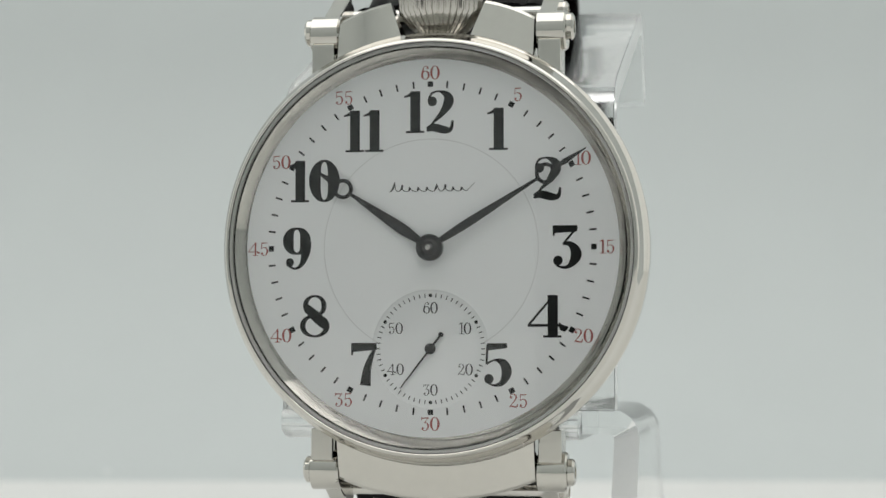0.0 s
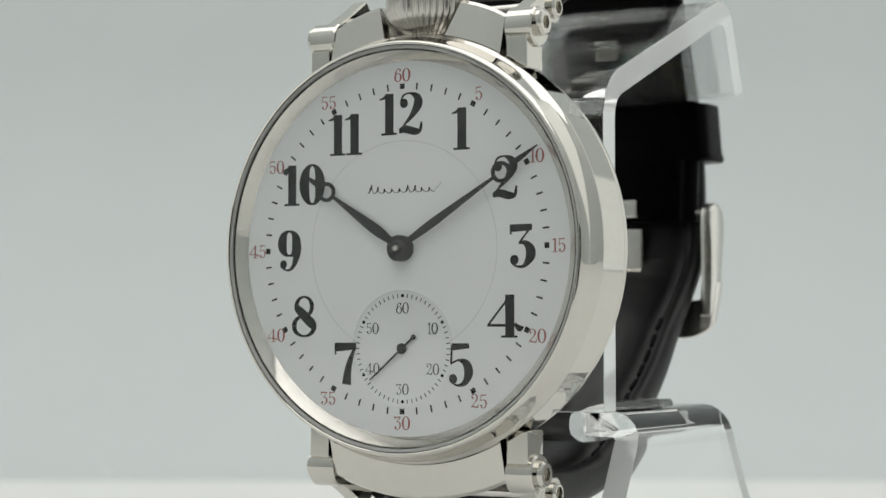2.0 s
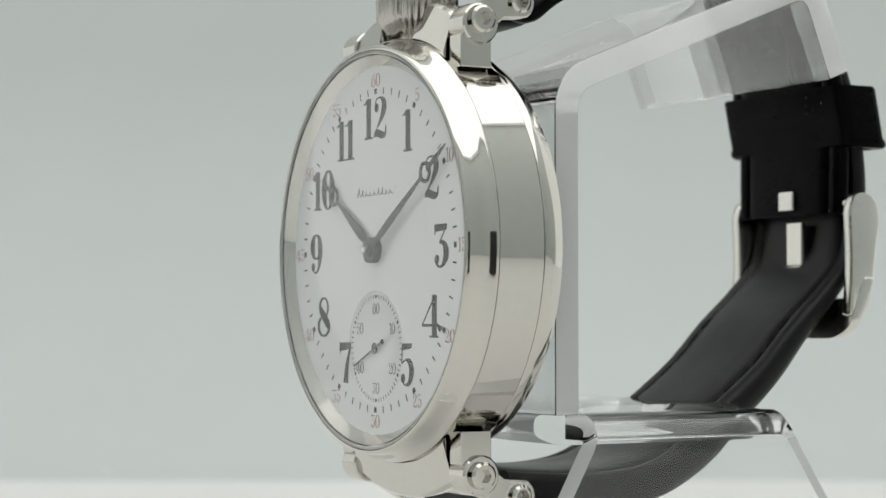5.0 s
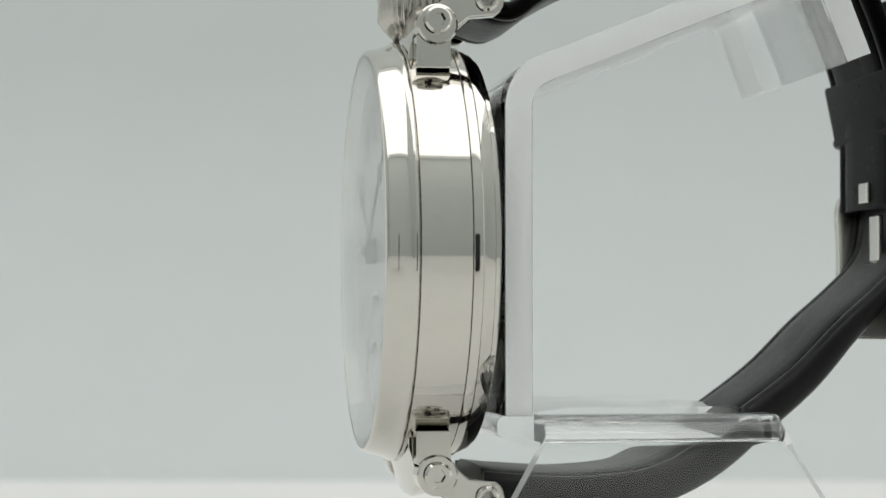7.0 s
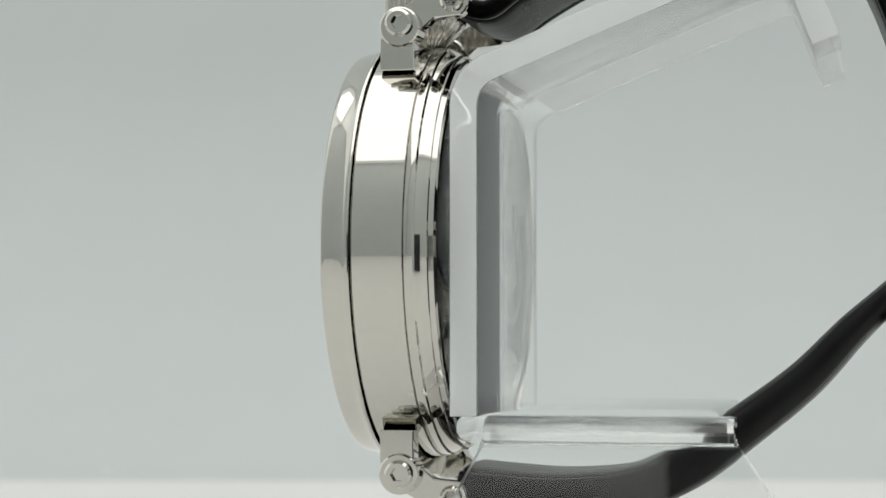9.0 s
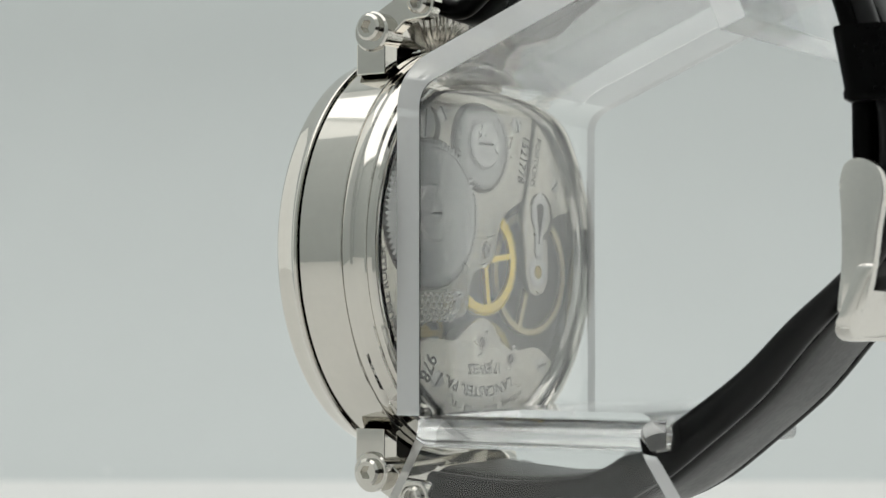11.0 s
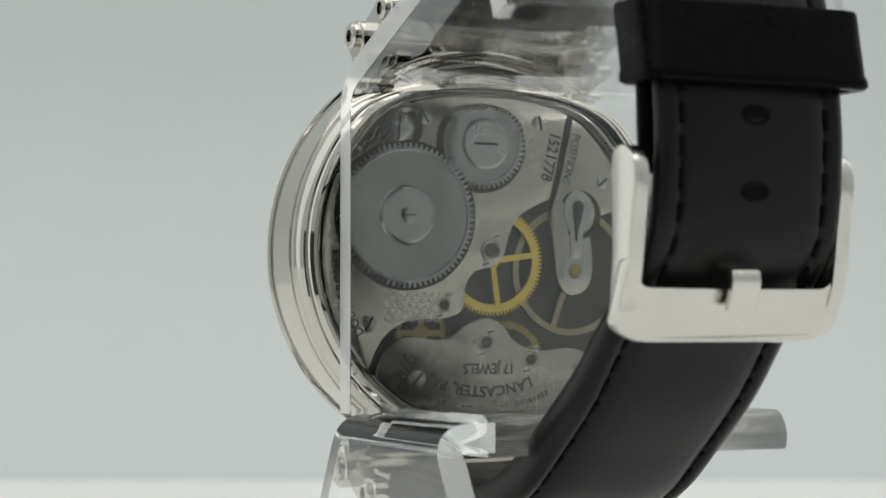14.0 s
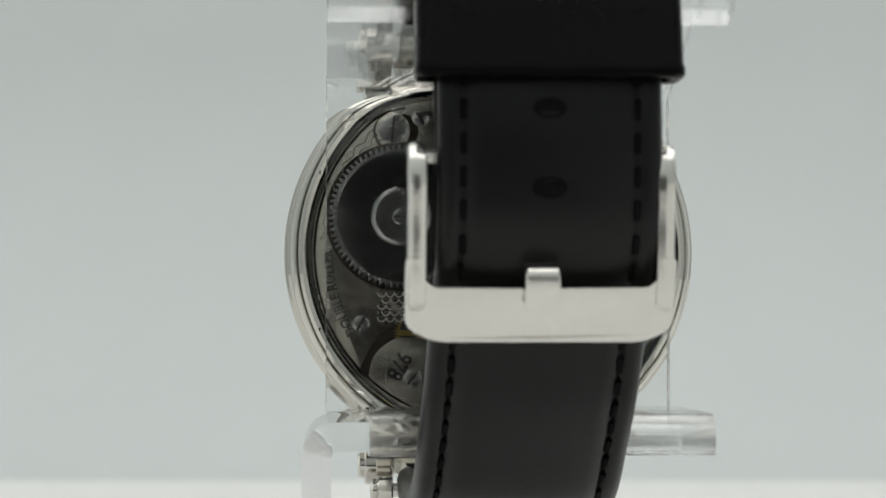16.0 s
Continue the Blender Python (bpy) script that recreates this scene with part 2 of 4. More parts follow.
watch = thing("wristwatch", "polished nickel railroad wristwatch with white enamel dial and black strap", "wristwatch")
stand = thing("display_stand", "clear bent acrylic watch stand holding the wristwatch", "display stand")


def axis(profile, **k):
    return lathe(profile, centre=(CX, 0, CZ), **k)


def build_case():
    part("bezel", axis([(22.95, -11.5), (23.0, -11.95), (23.15, -12.06), (23.35, -12.0), (23.5, -11.85), (23.62, -11.5), (23.8, -10.7), (24.05, -9.75), (24.3, -9.2), (24.52, -8.98), (24.56, -8.75), (24.5, -8.6), (24.1, -8.5), (22.0, -8.5), (22.0, -10.0), (22.9, -10.2)], segs=192), NICKEL, watch, "domed polished bezel ring", 40)
    part("case_band", axis([(22.0, -8.5), (23.55, -8.5), (23.6, -8.36), (24.15, -8.3), (24.15, -2.78), (24.05, -2.7), (23.9, -2.65), (22.0, -2.65)], segs=192), NICKEL, watch, "mirror polished middle band", 30)
    part("back_bezel", axis([(21.2, -2.65), (23.85, -2.65), (24.0, -2.6), (24.06, -2.5), (24.0, -1.6), (23.75, -1.42), (23.65, -0.95), (23.3, -0.15), (23.1, -0.05), (22.95, -0.15), (22.75, 0.45), (22.35, 0.65), (22.1, 0.55), (21.9, 0.5), (21.6, 0.05), (21.2, -0.3)], segs=192), NICKEL, watch, "polished display back ring", 35)
    part("gasket", axis([(22.72, -11.85), (22.98, -11.9), (22.98, -11.3), (22.72, -11.3)], segs=128), SEAL, watch, "thin pale gasket ring", 30)
    # crystals: shells with true thickness
    outer = [(23.25 * i / 14, -12.0 - 0.85 * (1 - (i / 14) ** 2)) for i in range(1, 15)]
    inner = [(23.25 * i / 14, -11.3 - 0.8 * (1 - (i / 14) ** 2)) for i in range(14, 0, -1)]
    c = part("crystal", axis(outer + inner, segs=128, closed=False), CRYSTAL, watch, "clear domed crystal", 50)
    c.visible_shadow = False
    c = part("back_crystal", axis([(0.5, 0.7), (21.0, 0.55), (21.3, 0.3), (21.0, -0.05), (0.5, -0.05)], segs=128, closed=False), CRYSTAL, watch, "clear display back glass", 15)
    c.visible_shadow = False


build_case()


def build_crown():
    wave = lambda i, r, h: 1.0 + (0.03 if i % 4 in (0, 1) else -0.045) * (1 if r > 2.6 else 0.4)
    part("crown", lathe([(0.5, 24.0), (2.2, 24.0), (2.4, 24.6), (3.0, 25.1), (4.1, 26.2), (4.7, 27.2), (4.75, 32.2), (4.2, 33.0), (0.5, 33.2)], 144, False, (CX + 0.25, -5.3, CZ), "z", wave), CROWN, watch, "fluted onion crown of worn nickel", 60)


build_crown()


def build_lugs():
    for s, nm in ((1, "upper"), (-1, "lower")):
        # saddle plates that follow the case
        spans = [(-11.35, -3.7), (4.0, 11.35)] if s > 0 else [(-11.35, 11.35)]
        for a, b in spans:
            bm = bmesh.new()
            cols = []
            n = 14
            for i in range(n + 1):
                u = a + (b - a) * i / n
                lo, hi = math.sqrt(24.15 ** 2 - u * u), math.sqrt(28.7 ** 2 - u * u)
                cut = 1.7 * (i / n if b < 0 else -(1 - i / n)) if s > 0 else 0.0     # inner ends lean away from the crown
                prof = [(lo, -7.9), (lo + 0.5, -8.1), (hi - 0.35, -6.9), (hi, -6.4), (hi - 0.1, -5.4), (lo + 0.3, -4.2)]
                cols.append([bm.verts.new((CX + u - cut * (v - lo) / (hi - lo), y, CZ + s * v)) for v, y in prof])
            for p, q in zip(cols, cols[1:]):
                for j in range(6):
                    bm.faces.new((p[j], p[(j + 1) % 6], q[(j + 1) % 6], q[j]))
            bm.faces.new(cols[0]), bm.faces.new(cols[-1])
            bmesh.ops.recalc_face_normals(bm, faces=bm.faces)
            part("lug_plate", bm, NICKEL, watch, "curved polished lug cover plate", 35)
        for e in (1, -1):
            side = CX + e * 11.4
            v = CZ + s * (24.9 if s > 0 else 25.35)
            xs = sorted((side, side + e * 3.5))
            tube = lathe([(1.9, xs[0]), (2.3, xs[0] + 0.2), (2.3, xs[1] - 0.2), (2.1, xs[1])], 40, False, (0, -5.2, v), "x")
            lug = part("lug_hinge", tube, NICKEL, watch, "polished tube hinge with hex screw", 30)
            z0, z1 = sorted((v - s * 1.2, v - s * 4.9))
            part("lug_post", box(xs[0] + 0.4, xs[1] - 0.5, -7.5, -3.6, z0, z1, 0.15), NICKEL, lug)
            # arm to the strap bar
            h0 = side + e * 0.3
            h1 = side + e * 2.2
            arm = [(-5.2 - 2.0 * math.sin(t), 25.35 - 2.0 * math.cos(t)) for t in np.linspace(-0.6, 2.1, 8)]
            arm += [(-2.5, 27.9 + 0.9), (0.4, 30.6)] + [(0.6 + 2.0 * math.sin(t), 27.9 + 2.0 * math.cos(t)) for t in np.linspace(0.2, 2.6, 8)] + [(-1.4, 25.9)]
            part("lug_arm", slab([(y, CZ + s * w) for y, w in arm], *sorted((h0, h1)), to=lambda p, q, h: (h, p, q), bevel=0.2), NICKEL, lug)
            for yy, vv, rr in ((-5.2, 25.35, 1.55), (0.6, 27.9, 1.3)):
                x0, x1 = (side + e * 3.4, side + e * 4.3) if yy < -3 else (side + e * 2.1, side + e * 2.9)
                if e > 0:
                    pr = [(rr, x0), (rr, x1 - 0.25), (rr - 0.3, x1), (0.8, x1), (0.75, x1 - 0.7)]
                else:
                    pr = [(rr, x0), (rr, x1 + 0.25), (rr - 0.3, x1), (0.8, x1), (0.75, x1 + 0.7)]
                six = lambda i, r, h: 1.0 if r > 0.9 else 1.0 / math.cos(((i / 36 * 6) % 1 - 0.5) * math.pi / 3) * 0.9
                part("hex_screw", lathe(pr, 36, False, (0, yy, CZ + s * vv), "x", six), NICKEL, lug, "hex socket screw", 30)
        part("strap_bar", lathe([(0.8, CX - 12), (0.8, CX + 12)], 20, False, (0, 0.6, CZ + s * 27.9), "x"), STEEL, watch)


build_lugs()


# ---------------------------------------------------------------- dial
def ribbon(bm, pts, to, flat=0.0):
    """A stroke of (x, y, width)."""
    rows = []
    n = len(pts)
    for i, (x, y, w) in enumerate(pts):
        a, b = pts[max(0, i - 1)], pts[min(n - 1, i + 1)]
        d = Vector((b[0] - a[0], b[1] - a[1]))
        d = d.normalized() if d.length else Vector((1, 0))
        rows.append((bm.verts.new(to(x - d.y * w / 2, y + d.x * w / 2)), bm.verts.new(to(x + d.y * w / 2, y - d.x * w / 2))))
    for a, b in zip(rows, rows[1:]):
        bm.faces.new((a[0], a[1], b[1], b[0]))


def oval(cx, cy, rx, ry, thin, thick, a0=0, a1=360, n=40, lean=0.0):
    out = []
    for i in range(n + 1):
        t = radians(a0 + (a1 - a0) * i / n)
        out.append((cx + rx * math.cos(t), cy + ry * math.sin(t), thin + thick * abs(math.cos(t + lean)) ** 1.6))
    return out


def ball(cx, cy, r):
    return [(cx - r + 2 * r * i / 10, cy, 2 * math.sqrt(max(1e-6, r * r - (r - 2 * r * i / 10) ** 2))) for i in range(11)]


def glyph(ch, k):
    """Strokes of a fat-face figure in a box one high; k: weight of the stems. Returns strokes and advance."""
    h, T = 0.045, 0.21 * k
    c = lambda *p: curve([(x, y, w) for x, y, w in p], 8)
    line = lambda *p: [(x, y, w) for x, y, w in p]
    if ch == "0":
        return [oval(0.33, 0.5, 0.31 - T / 2, 0.48, h, T)], 0.70
    if ch == "1":
        return [line((0.23, 0, T), (0.23, 0.99, T)), c((-0.01, 0.86, 0.03), (0.09, 0.89, 0.06), (0.21, 0.96, 0.09)), line((0.03, 0.02, h), (0.42, 0.02, h))], 0.42
    if ch == "2":
        return [ball(0.17, 0.74, 0.10 * (0.5 + k / 2)), c((0.09, 0.76, h), (0.16, 0.93, h), (0.33, 0.975, h), (0.49, 0.87, T * 0.8), (0.51, 0.70, T), (0.38, 0.46, T * 0.6), (0.18, 0.22, h), (0.06, 0.03, h)),
                c((0.06, 0.07, 0.10 * k), (0.20, 0.12, 0.16 * k), (0.42, 0.06, 0.16 * k), (0.56, 0.08, 0.09), (0.60, 0.28, h))], 0.68
    if ch == "3":
        return [line((0.09, 0.91, 0.16 * k), (0.56, 0.93, 0.13 * k)), line((0.075, 1.0, h), (0.075, 0.76, h)), line((0.56, 0.96, h), (0.27, 0.57, h)),
                c((0.26, 0.56, h), (0.40, 0.57, T * 0.5), (0.52, 0.42, T), (0.52, 0.24, T), (0.38, 0.04, T * 0.4), (0.20, 0.03, h), (0.08, 0.14, h)), ball(0.16, 0.18, 0.10 * (0.5 + k / 2))], 0.66
    if ch == "4":
        return [line((0.54, 0.98, h), (0.02, 0.29, h)), line((0.0, 0.28, 0.055), (0.70, 0.28, 0.055)), line((0.52, 0.02, T), (0.52, 0.99, T)), line((0.32, 0.02, h), (0.70, 0.02, h)), c((0.66, 0.34, 0.03), (0.68, 0.27, 0.08), (0.75, 0.21, 0.13), (0.84, 0.24, 0.03))], 0.84
    if ch == "5":
        return [line((0.13, 0.92, 0.15 * k), (0.54, 0.95, 0.10 * k)), line((0.13, 0.97, h), (0.11, 0.52, h)),
                c((0.11, 0.52, h), (0.28, 0.61, h), (0.46, 0.54, T * 0.8), (0.53, 0.33, T), (0.44, 0.09, T * 0.6), (0.26, 0.02, h), (0.09, 0.12, h)), ball(0.16, 0.17, 0.10 * (0.5 + k / 2))], 0.66
    if ch == "7":
        return [line((0.06, 0.90, 0.19 * k), (0.58, 0.93, 0.14 * k)), line((0.06, 1.0, h), (0.06, 0.72, h)), c((0.57, 0.93, h), (0.47, 0.70, T * 0.5), (0.38, 0.38, T * 0.8), (0.34, 0.0, T * 1.1))], 0.64
    if ch == "8":
        return [oval(0.33, 0.745, 0.20, 0.235, h, T * 0.3), oval(0.33, 0.265, 0.26, 0.245, h, T * 0.35),
                c((0.14, 0.84, h), (0.15, 0.72, T * 0.7), (0.31, 0.54, T), (0.48, 0.36, T), (0.56, 0.24, T * 0.7), (0.55, 0.12, h))], 0.68
    if ch == "9":
        return [oval(0.32, 0.68, 0.29 - T / 2, 0.30, h, T * 0.9), c((0.53, 0.68, T), (0.51, 0.40, T * 0.9), (0.42, 0.12, T * 0.45), (0.27, 0.02, h), (0.10, 0.12, h)), ball(0.17, 0.17, 0.09 * (0.5 + k / 2))], 0.68
    if ch == "6":
        st, w = glyph("9", k)
        return [[(w - x - 0.02, 1 - y, q) for x, y, q in s] for s in st], w
    return [], 0.4


def figure(text, u, v, high, y, weight=1.0, squeeze=1.0):
    """Figures centred at (u, v) of the dial."""
    bm = bmesh.new()
    width = sum(glyph(c, weight)[1] for c in text) * high * squeeze
    x = u - width / 2
    for c in text:
        strokes, adv = glyph(c, weight)
        for n, s in enumerate(strokes):
            ribbon(bm, [(x + p * high * squeeze, v - high / 2 + q * high, w * high * squeeze) for p, q, w in s],
                   lambda p, q: (CX + p, y - 0.0012 * n, CZ + q))
        x += adv * high * squeeze
    for f in bm.faces:
        f.normal_update()
        if f.normal.y > 0:
            f.normal_flip()
    return bm


def build_dial():
    dial = part("dial", axis([(0.5, DIALY), (4.3, DIALY), (4.3, DIALY + 0.8), (0.5, DIALY + 0.8)], segs=48, closed=False), ENAMEL, watch, "white enamel dial with black and red figures")
    # the main disc with the sunk seconds well cut out
    SV, SR = -11.35, 6.65

    def plate(inner, outer, y, mat, name, holes=()):
        bm = bmesh.new()
        segs = 144
        a = [bm.verts.new((CX + inner(2 * math.pi * i / segs)[0], y, CZ + inner(2 * math.pi * i / segs)[1])) for i in range(segs)]
        b = [bm.verts.new((CX + outer(2 * math.pi * i / segs)[0], y, CZ + outer(2 * math.pi * i / segs)[1])) for i in range(segs)]
        for i in range(segs):
            j = (i + 1) % segs
            bm.faces.new((a[i], b[i], b[j], a[j]))
        bmesh.ops.recalc_face_normals(bm, faces=bm.faces)
        for f in bm.faces:
            if f.normal.y > 0:
                f.normal_flip()
        ex = bmesh.ops.extrude_face_region(bm, geom=bm.faces[:])
        bmesh.ops.translate(bm, vec=(0, 0.5, 0), verts=[g for g in ex["geom"] if isinstance(g, bmesh.types.BMVert)])
        bmesh.ops.recalc_face_normals(bm, faces=bm.faces)
        return part(name, bm, mat, dial)

    well = lambda t: (SR * math.cos(t), SV + SR * math.sin(t))
    # radius of the disc seen from the well's centre
    def rim(R):
        def f(t):
            dx, dy = math.cos(t), math.sin(t)
            b = SV * dy
            k = -b + math.sqrt(b * b - SV * SV + R * R)
            return (k * dx, SV + k * dy)
        return f
    plate(well, rim(21.75), DIALY - 0.02, ENAMEL, "dial_plate")
    part("seconds_well", lathe([(0.4, DIALY + 0.07), (6.52, DIALY + 0.07), (6.64, DIALY - 0.0), (6.68, DIALY + 0.4), (0.4, DIALY + 0.6)], 96, False, (CX, 0, CZ + SV), "y"), SUNK, dial, "sunk white seconds dial", 60)
    # flat grey ring painted as the centre step's shade, broken by the well
    bm = bmesh.new()
    arc = [(12.25 * math.sin(t), 12.25 * math.cos(t), 0.1) for t in np.linspace(-2.62, 2.62, 120)]
    ribbon(bm, arc, lambda p, q: (CX + p, DIALY - 0.03, CZ + q))
    part("centre_ring", bm, material("step_shade", (0.66, 0.67, 0.66), 0.3), dial, "fine grey line painted for the step round the dial centre")
    part("rehaut", axis([(21.3, DIALY - 0.03), (21.35, DIALY + 0.3), (22.72, DIALY + 0.3), (22.72, -11.5), (22.6, -11.5), (21.9, -10.9)], segs=160), NICKEL, watch, "polished inner ring round the dial", 30)
    y = DIALY - 0.04
    for h in (12, 1, 2, 3, 4, 5, 7, 8, 9, 10, 11):
        a = radians(h * 30)
        r = 15.35 if h not in (5, 7) else 15.15
        part("hour_numeral", figure(str(h), r * math.sin(a), r * math.cos(a), 4.75, y, 1.0, 1.14), INK, dial)
    for m in range(5, 61, 5):
        a = radians(m * 6)
        part("minute_numeral", figure(str(m), 19.95 * math.sin(a), 19.75 * math.cos(a), 1.55, y, 0.52, 1.06), RED, dial, "small red minute figure")
    tick = part("minute_mark", box(-0.1, 0.1, -0.02, 0.0, -0.4, 0.4), INK, dial)
    block = part("five_minute_mark", box(-0.31, 0.31, -0.02, 0.0, -0.3, 0.3), INK, dial)
    first = {id(tick): 1, id(block): 1}
    for m in range(60):
        ob = block if m % 5 == 0 else tick
        a = m * 6
        mat = pose((CX + 18.45 * math.sin(radians(a))) * MM, y * MM, (CZ + 18.45 * math.cos(radians(a))) * MM, 0, a, 0)
        if first.pop(id(ob), 0):
            ob.matrix_basis = mat
        else:
            again(ob, ob.name.split(".")[0], dial, mat)
    ys = DIALY + 0.05
    st = part("seconds_mark", box(-0.05, 0.05, -0.02, 0.0, -0.22, 0.22), INK, dial)
    dot = part("seconds_dot", lathe([(0.02, -0.02), (0.2, -0.02), (0.2, 0.0), (0.02, 0.0)], 16, False), INK, dial)
    first = {id(st): 1, id(dot): 1}
    for m in range(60):
        ob = dot if m % 10 == 0 else st
        a = m * 6
        mat = pose((CX + 6.0 * math.sin(radians(a))) * MM, ys * MM, (CZ + SV + 6.0 * math.cos(radians(a))) * MM, 0, a, 0)
        if first.pop(id(ob), 0):
            ob.matrix_basis = mat
        else:
            again(ob, ob.name.split(".")[0], dial, mat)
    for m in range(10, 61, 10):
        a = radians(m * 6)
        part("seconds_numeral", figure(str(m), 4.6 * math.sin(a) * 1.0, SV + 4.6 * math.cos(a), 1.28, ys - 0.02, 0.42, 1.0), INK, dial)
    # maker's mark as a plain flowing line of loops, no letters
    bm = bmesh.new()
    pts = []
    for i in range(301):
        s = i / 300
        tall = 0.85 + 1.2 * math.exp(-((s - 0.09) / 0.07) ** 2) + 0.9 * math.exp(-((s - 0.66) / 0.07) ** 2)
        f = 2 * math.pi * s * 9
        pts.append((-4.9 + 8.9 * s + 0.3 * math.sin(f + 0.9), 6.35 + 0.58 * tall * (0.5 - 0.5 * math.cos(f)), 0.07 + 0.17 * max(0.0, math.sin(f)) ** 2))
    pts += [(4.2, 6.5, 0.05), (4.6, 7.3, 0.05)]
    ribbon(bm, pts, lambda p, q: (CX + p + (q - 6.4) * 0.55, y, CZ + q))
    part("maker_mark", bm, INK, dial, "flowing plain mark in black")
    # hands
    def hand(name, length, ring_at, ring_r, wide, tip, label):
        bm = bmesh.new()
        inner = ring_at - ring_r
        body = [(0, 0.9, wide * 0.5), (0, 2.4, wide * 0.8), (0, length * 0.27, wide), (0, length * 0.5, wide * 0.68), (0, inner, 0.3)]
        ribbon(bm, curve(body, 6), lambda p, q: (p, 0, q))
        ribbon(bm, [(ring_r * math.sin(t), ring_at + ring_r * math.cos(t), 0.42) for t in np.linspace(0, 2 * math.pi, 33)], lambda p, q: (p, -0.002, q))
        ribbon(bm, [(0, ring_at + ring_r, 0.3), (0, ring_at + ring_r + tip * 0.35, 0.62), (0, ring_at + ring_r + tip, 0.1)], lambda p, q: (p, 0.002, q))
        ribbon(bm, [(1.5 * math.sin(t) * 0.5, 1.5 * math.cos(t) * 0.5, 1.5) for t in np.linspace(0, 2 * math.pi, 33)], lambda p, q: (p, -0.004, q))
        for f in bm.faces:
            f.normal_update()
            if f.normal.y > 0:
                f.normal_flip()
        ex = bmesh.ops.extrude_face_region(bm, geom=bm.faces[:])
        bmesh.ops.translate(bm, vec=(0, 0.18, 0), verts=[g for g in ex["geom"] if isinstance(g, bmesh.types.BMVert)])
        return part(name, bm, BLUED, watch, label)
    hh = hand("hour_hand", 15.0, 12.05, 0.95, 1.25, 2.9, "dark pear-shaped hour hand")
    hh.matrix_basis = pose(CX * MM, (DIALY - 0.5) * MM, CZ * MM, 0, 303.8, 0)
    mh = hand("minute_hand", 20.0, 15.5, 1.0, 0.95, 4.3, "dark pear-shaped minute hand")
    mh.matrix_basis = pose(CX * MM, (DIALY - 0.95) * MM, CZ * MM, 0, 58.3, 0)
    hub = part("hand_hub", lathe([(0.05, -1.55), (0.3, -1.55), (0.4, -1.35), (0.42, -1.2), (0.7, -1.2), (0.8, -1.1), (1.0, -0.95), (1.35, -0.95), (1.5, -0.8), (1.5, 0)], 40, False), BLUED, watch, "round dark hub of the hands", 35)
    hub.matrix_basis = pose(CX * MM, DIALY * MM, CZ * MM)
    part("hub_pin", lathe([(0.05, -1.72), (0.3, -1.7), (0.36, -1.6), (0.36, -1.3)], 24, False, (CX, DIALY, CZ), "y"), STEEL, watch, "", 35)
    bm = bmesh.new()
    ribbon(bm, [(0, -1.9, 0.25), (0, 0, 0.22), (0, 5.6, 0.12)], lambda p, q: (p, 0, q))
    ribbon(bm, [(0.3 * math.sin(t) * 0.5, -2.0 + 0.3 * math.cos(t) * 0.5, 0.3) for t in np.linspace(0, 2 * math.pi, 17)], lambda p, q: (p, -0.002, q))
    ribbon(bm, [(0.62 * math.sin(t) * 0.5, 0.62 * math.cos(t) * 0.5, 0.62) for t in np.linspace(0, 2 * math.pi, 25)], lambda p, q: (p, -0.004, q))
    ex = bmesh.ops.extrude_face_region(bm, geom=bm.faces[:])
    bmesh.ops.translate(bm, vec=(0, 0.12, 0), verts=[g for g in ex["geom"] if isinstance(g, bmesh.types.BMVert)])
    sh = part("seconds_hand", bm, BLUED, watch, "thin dark seconds hand")
    sh.location = (CX * MM, (DIALY - 0.22) * MM, (CZ + SV) * MM)
    return sh, (CX * MM, (DIALY - 0.22) * MM, (CZ + SV) * MM)


seconds_hand, seconds_at = build_dial()


# ---------------------------------------------------------------- strap
def strap_x(t0, t1):
    """Middle of the strap drifts sideways towards the buckle."""
    return lambda s: t0 + (t1 - t0) * s


LOWER = [(0.6, -18.9), (5, -19.3), (12, -19.6), (20, -18.8), (26, -16.3), (31.3, -12.5), (38.9, -6.6), (44.5, -0.8), (49.17, 3.6), (53, 8), (54.1, 13), (54.3, 19), (53.5, 25), (51.8, 31), (49, 38)]
UPPER = [(0.6, 36.6), (4, 35.8), (7.6, 38.2), (14, 41.6), (26, 46), (35, 48.8), (43.1, 46.4), (47.2, 39), (50.2, 31), (51.4, 24), (51.5, 18), (51.5, 14)]


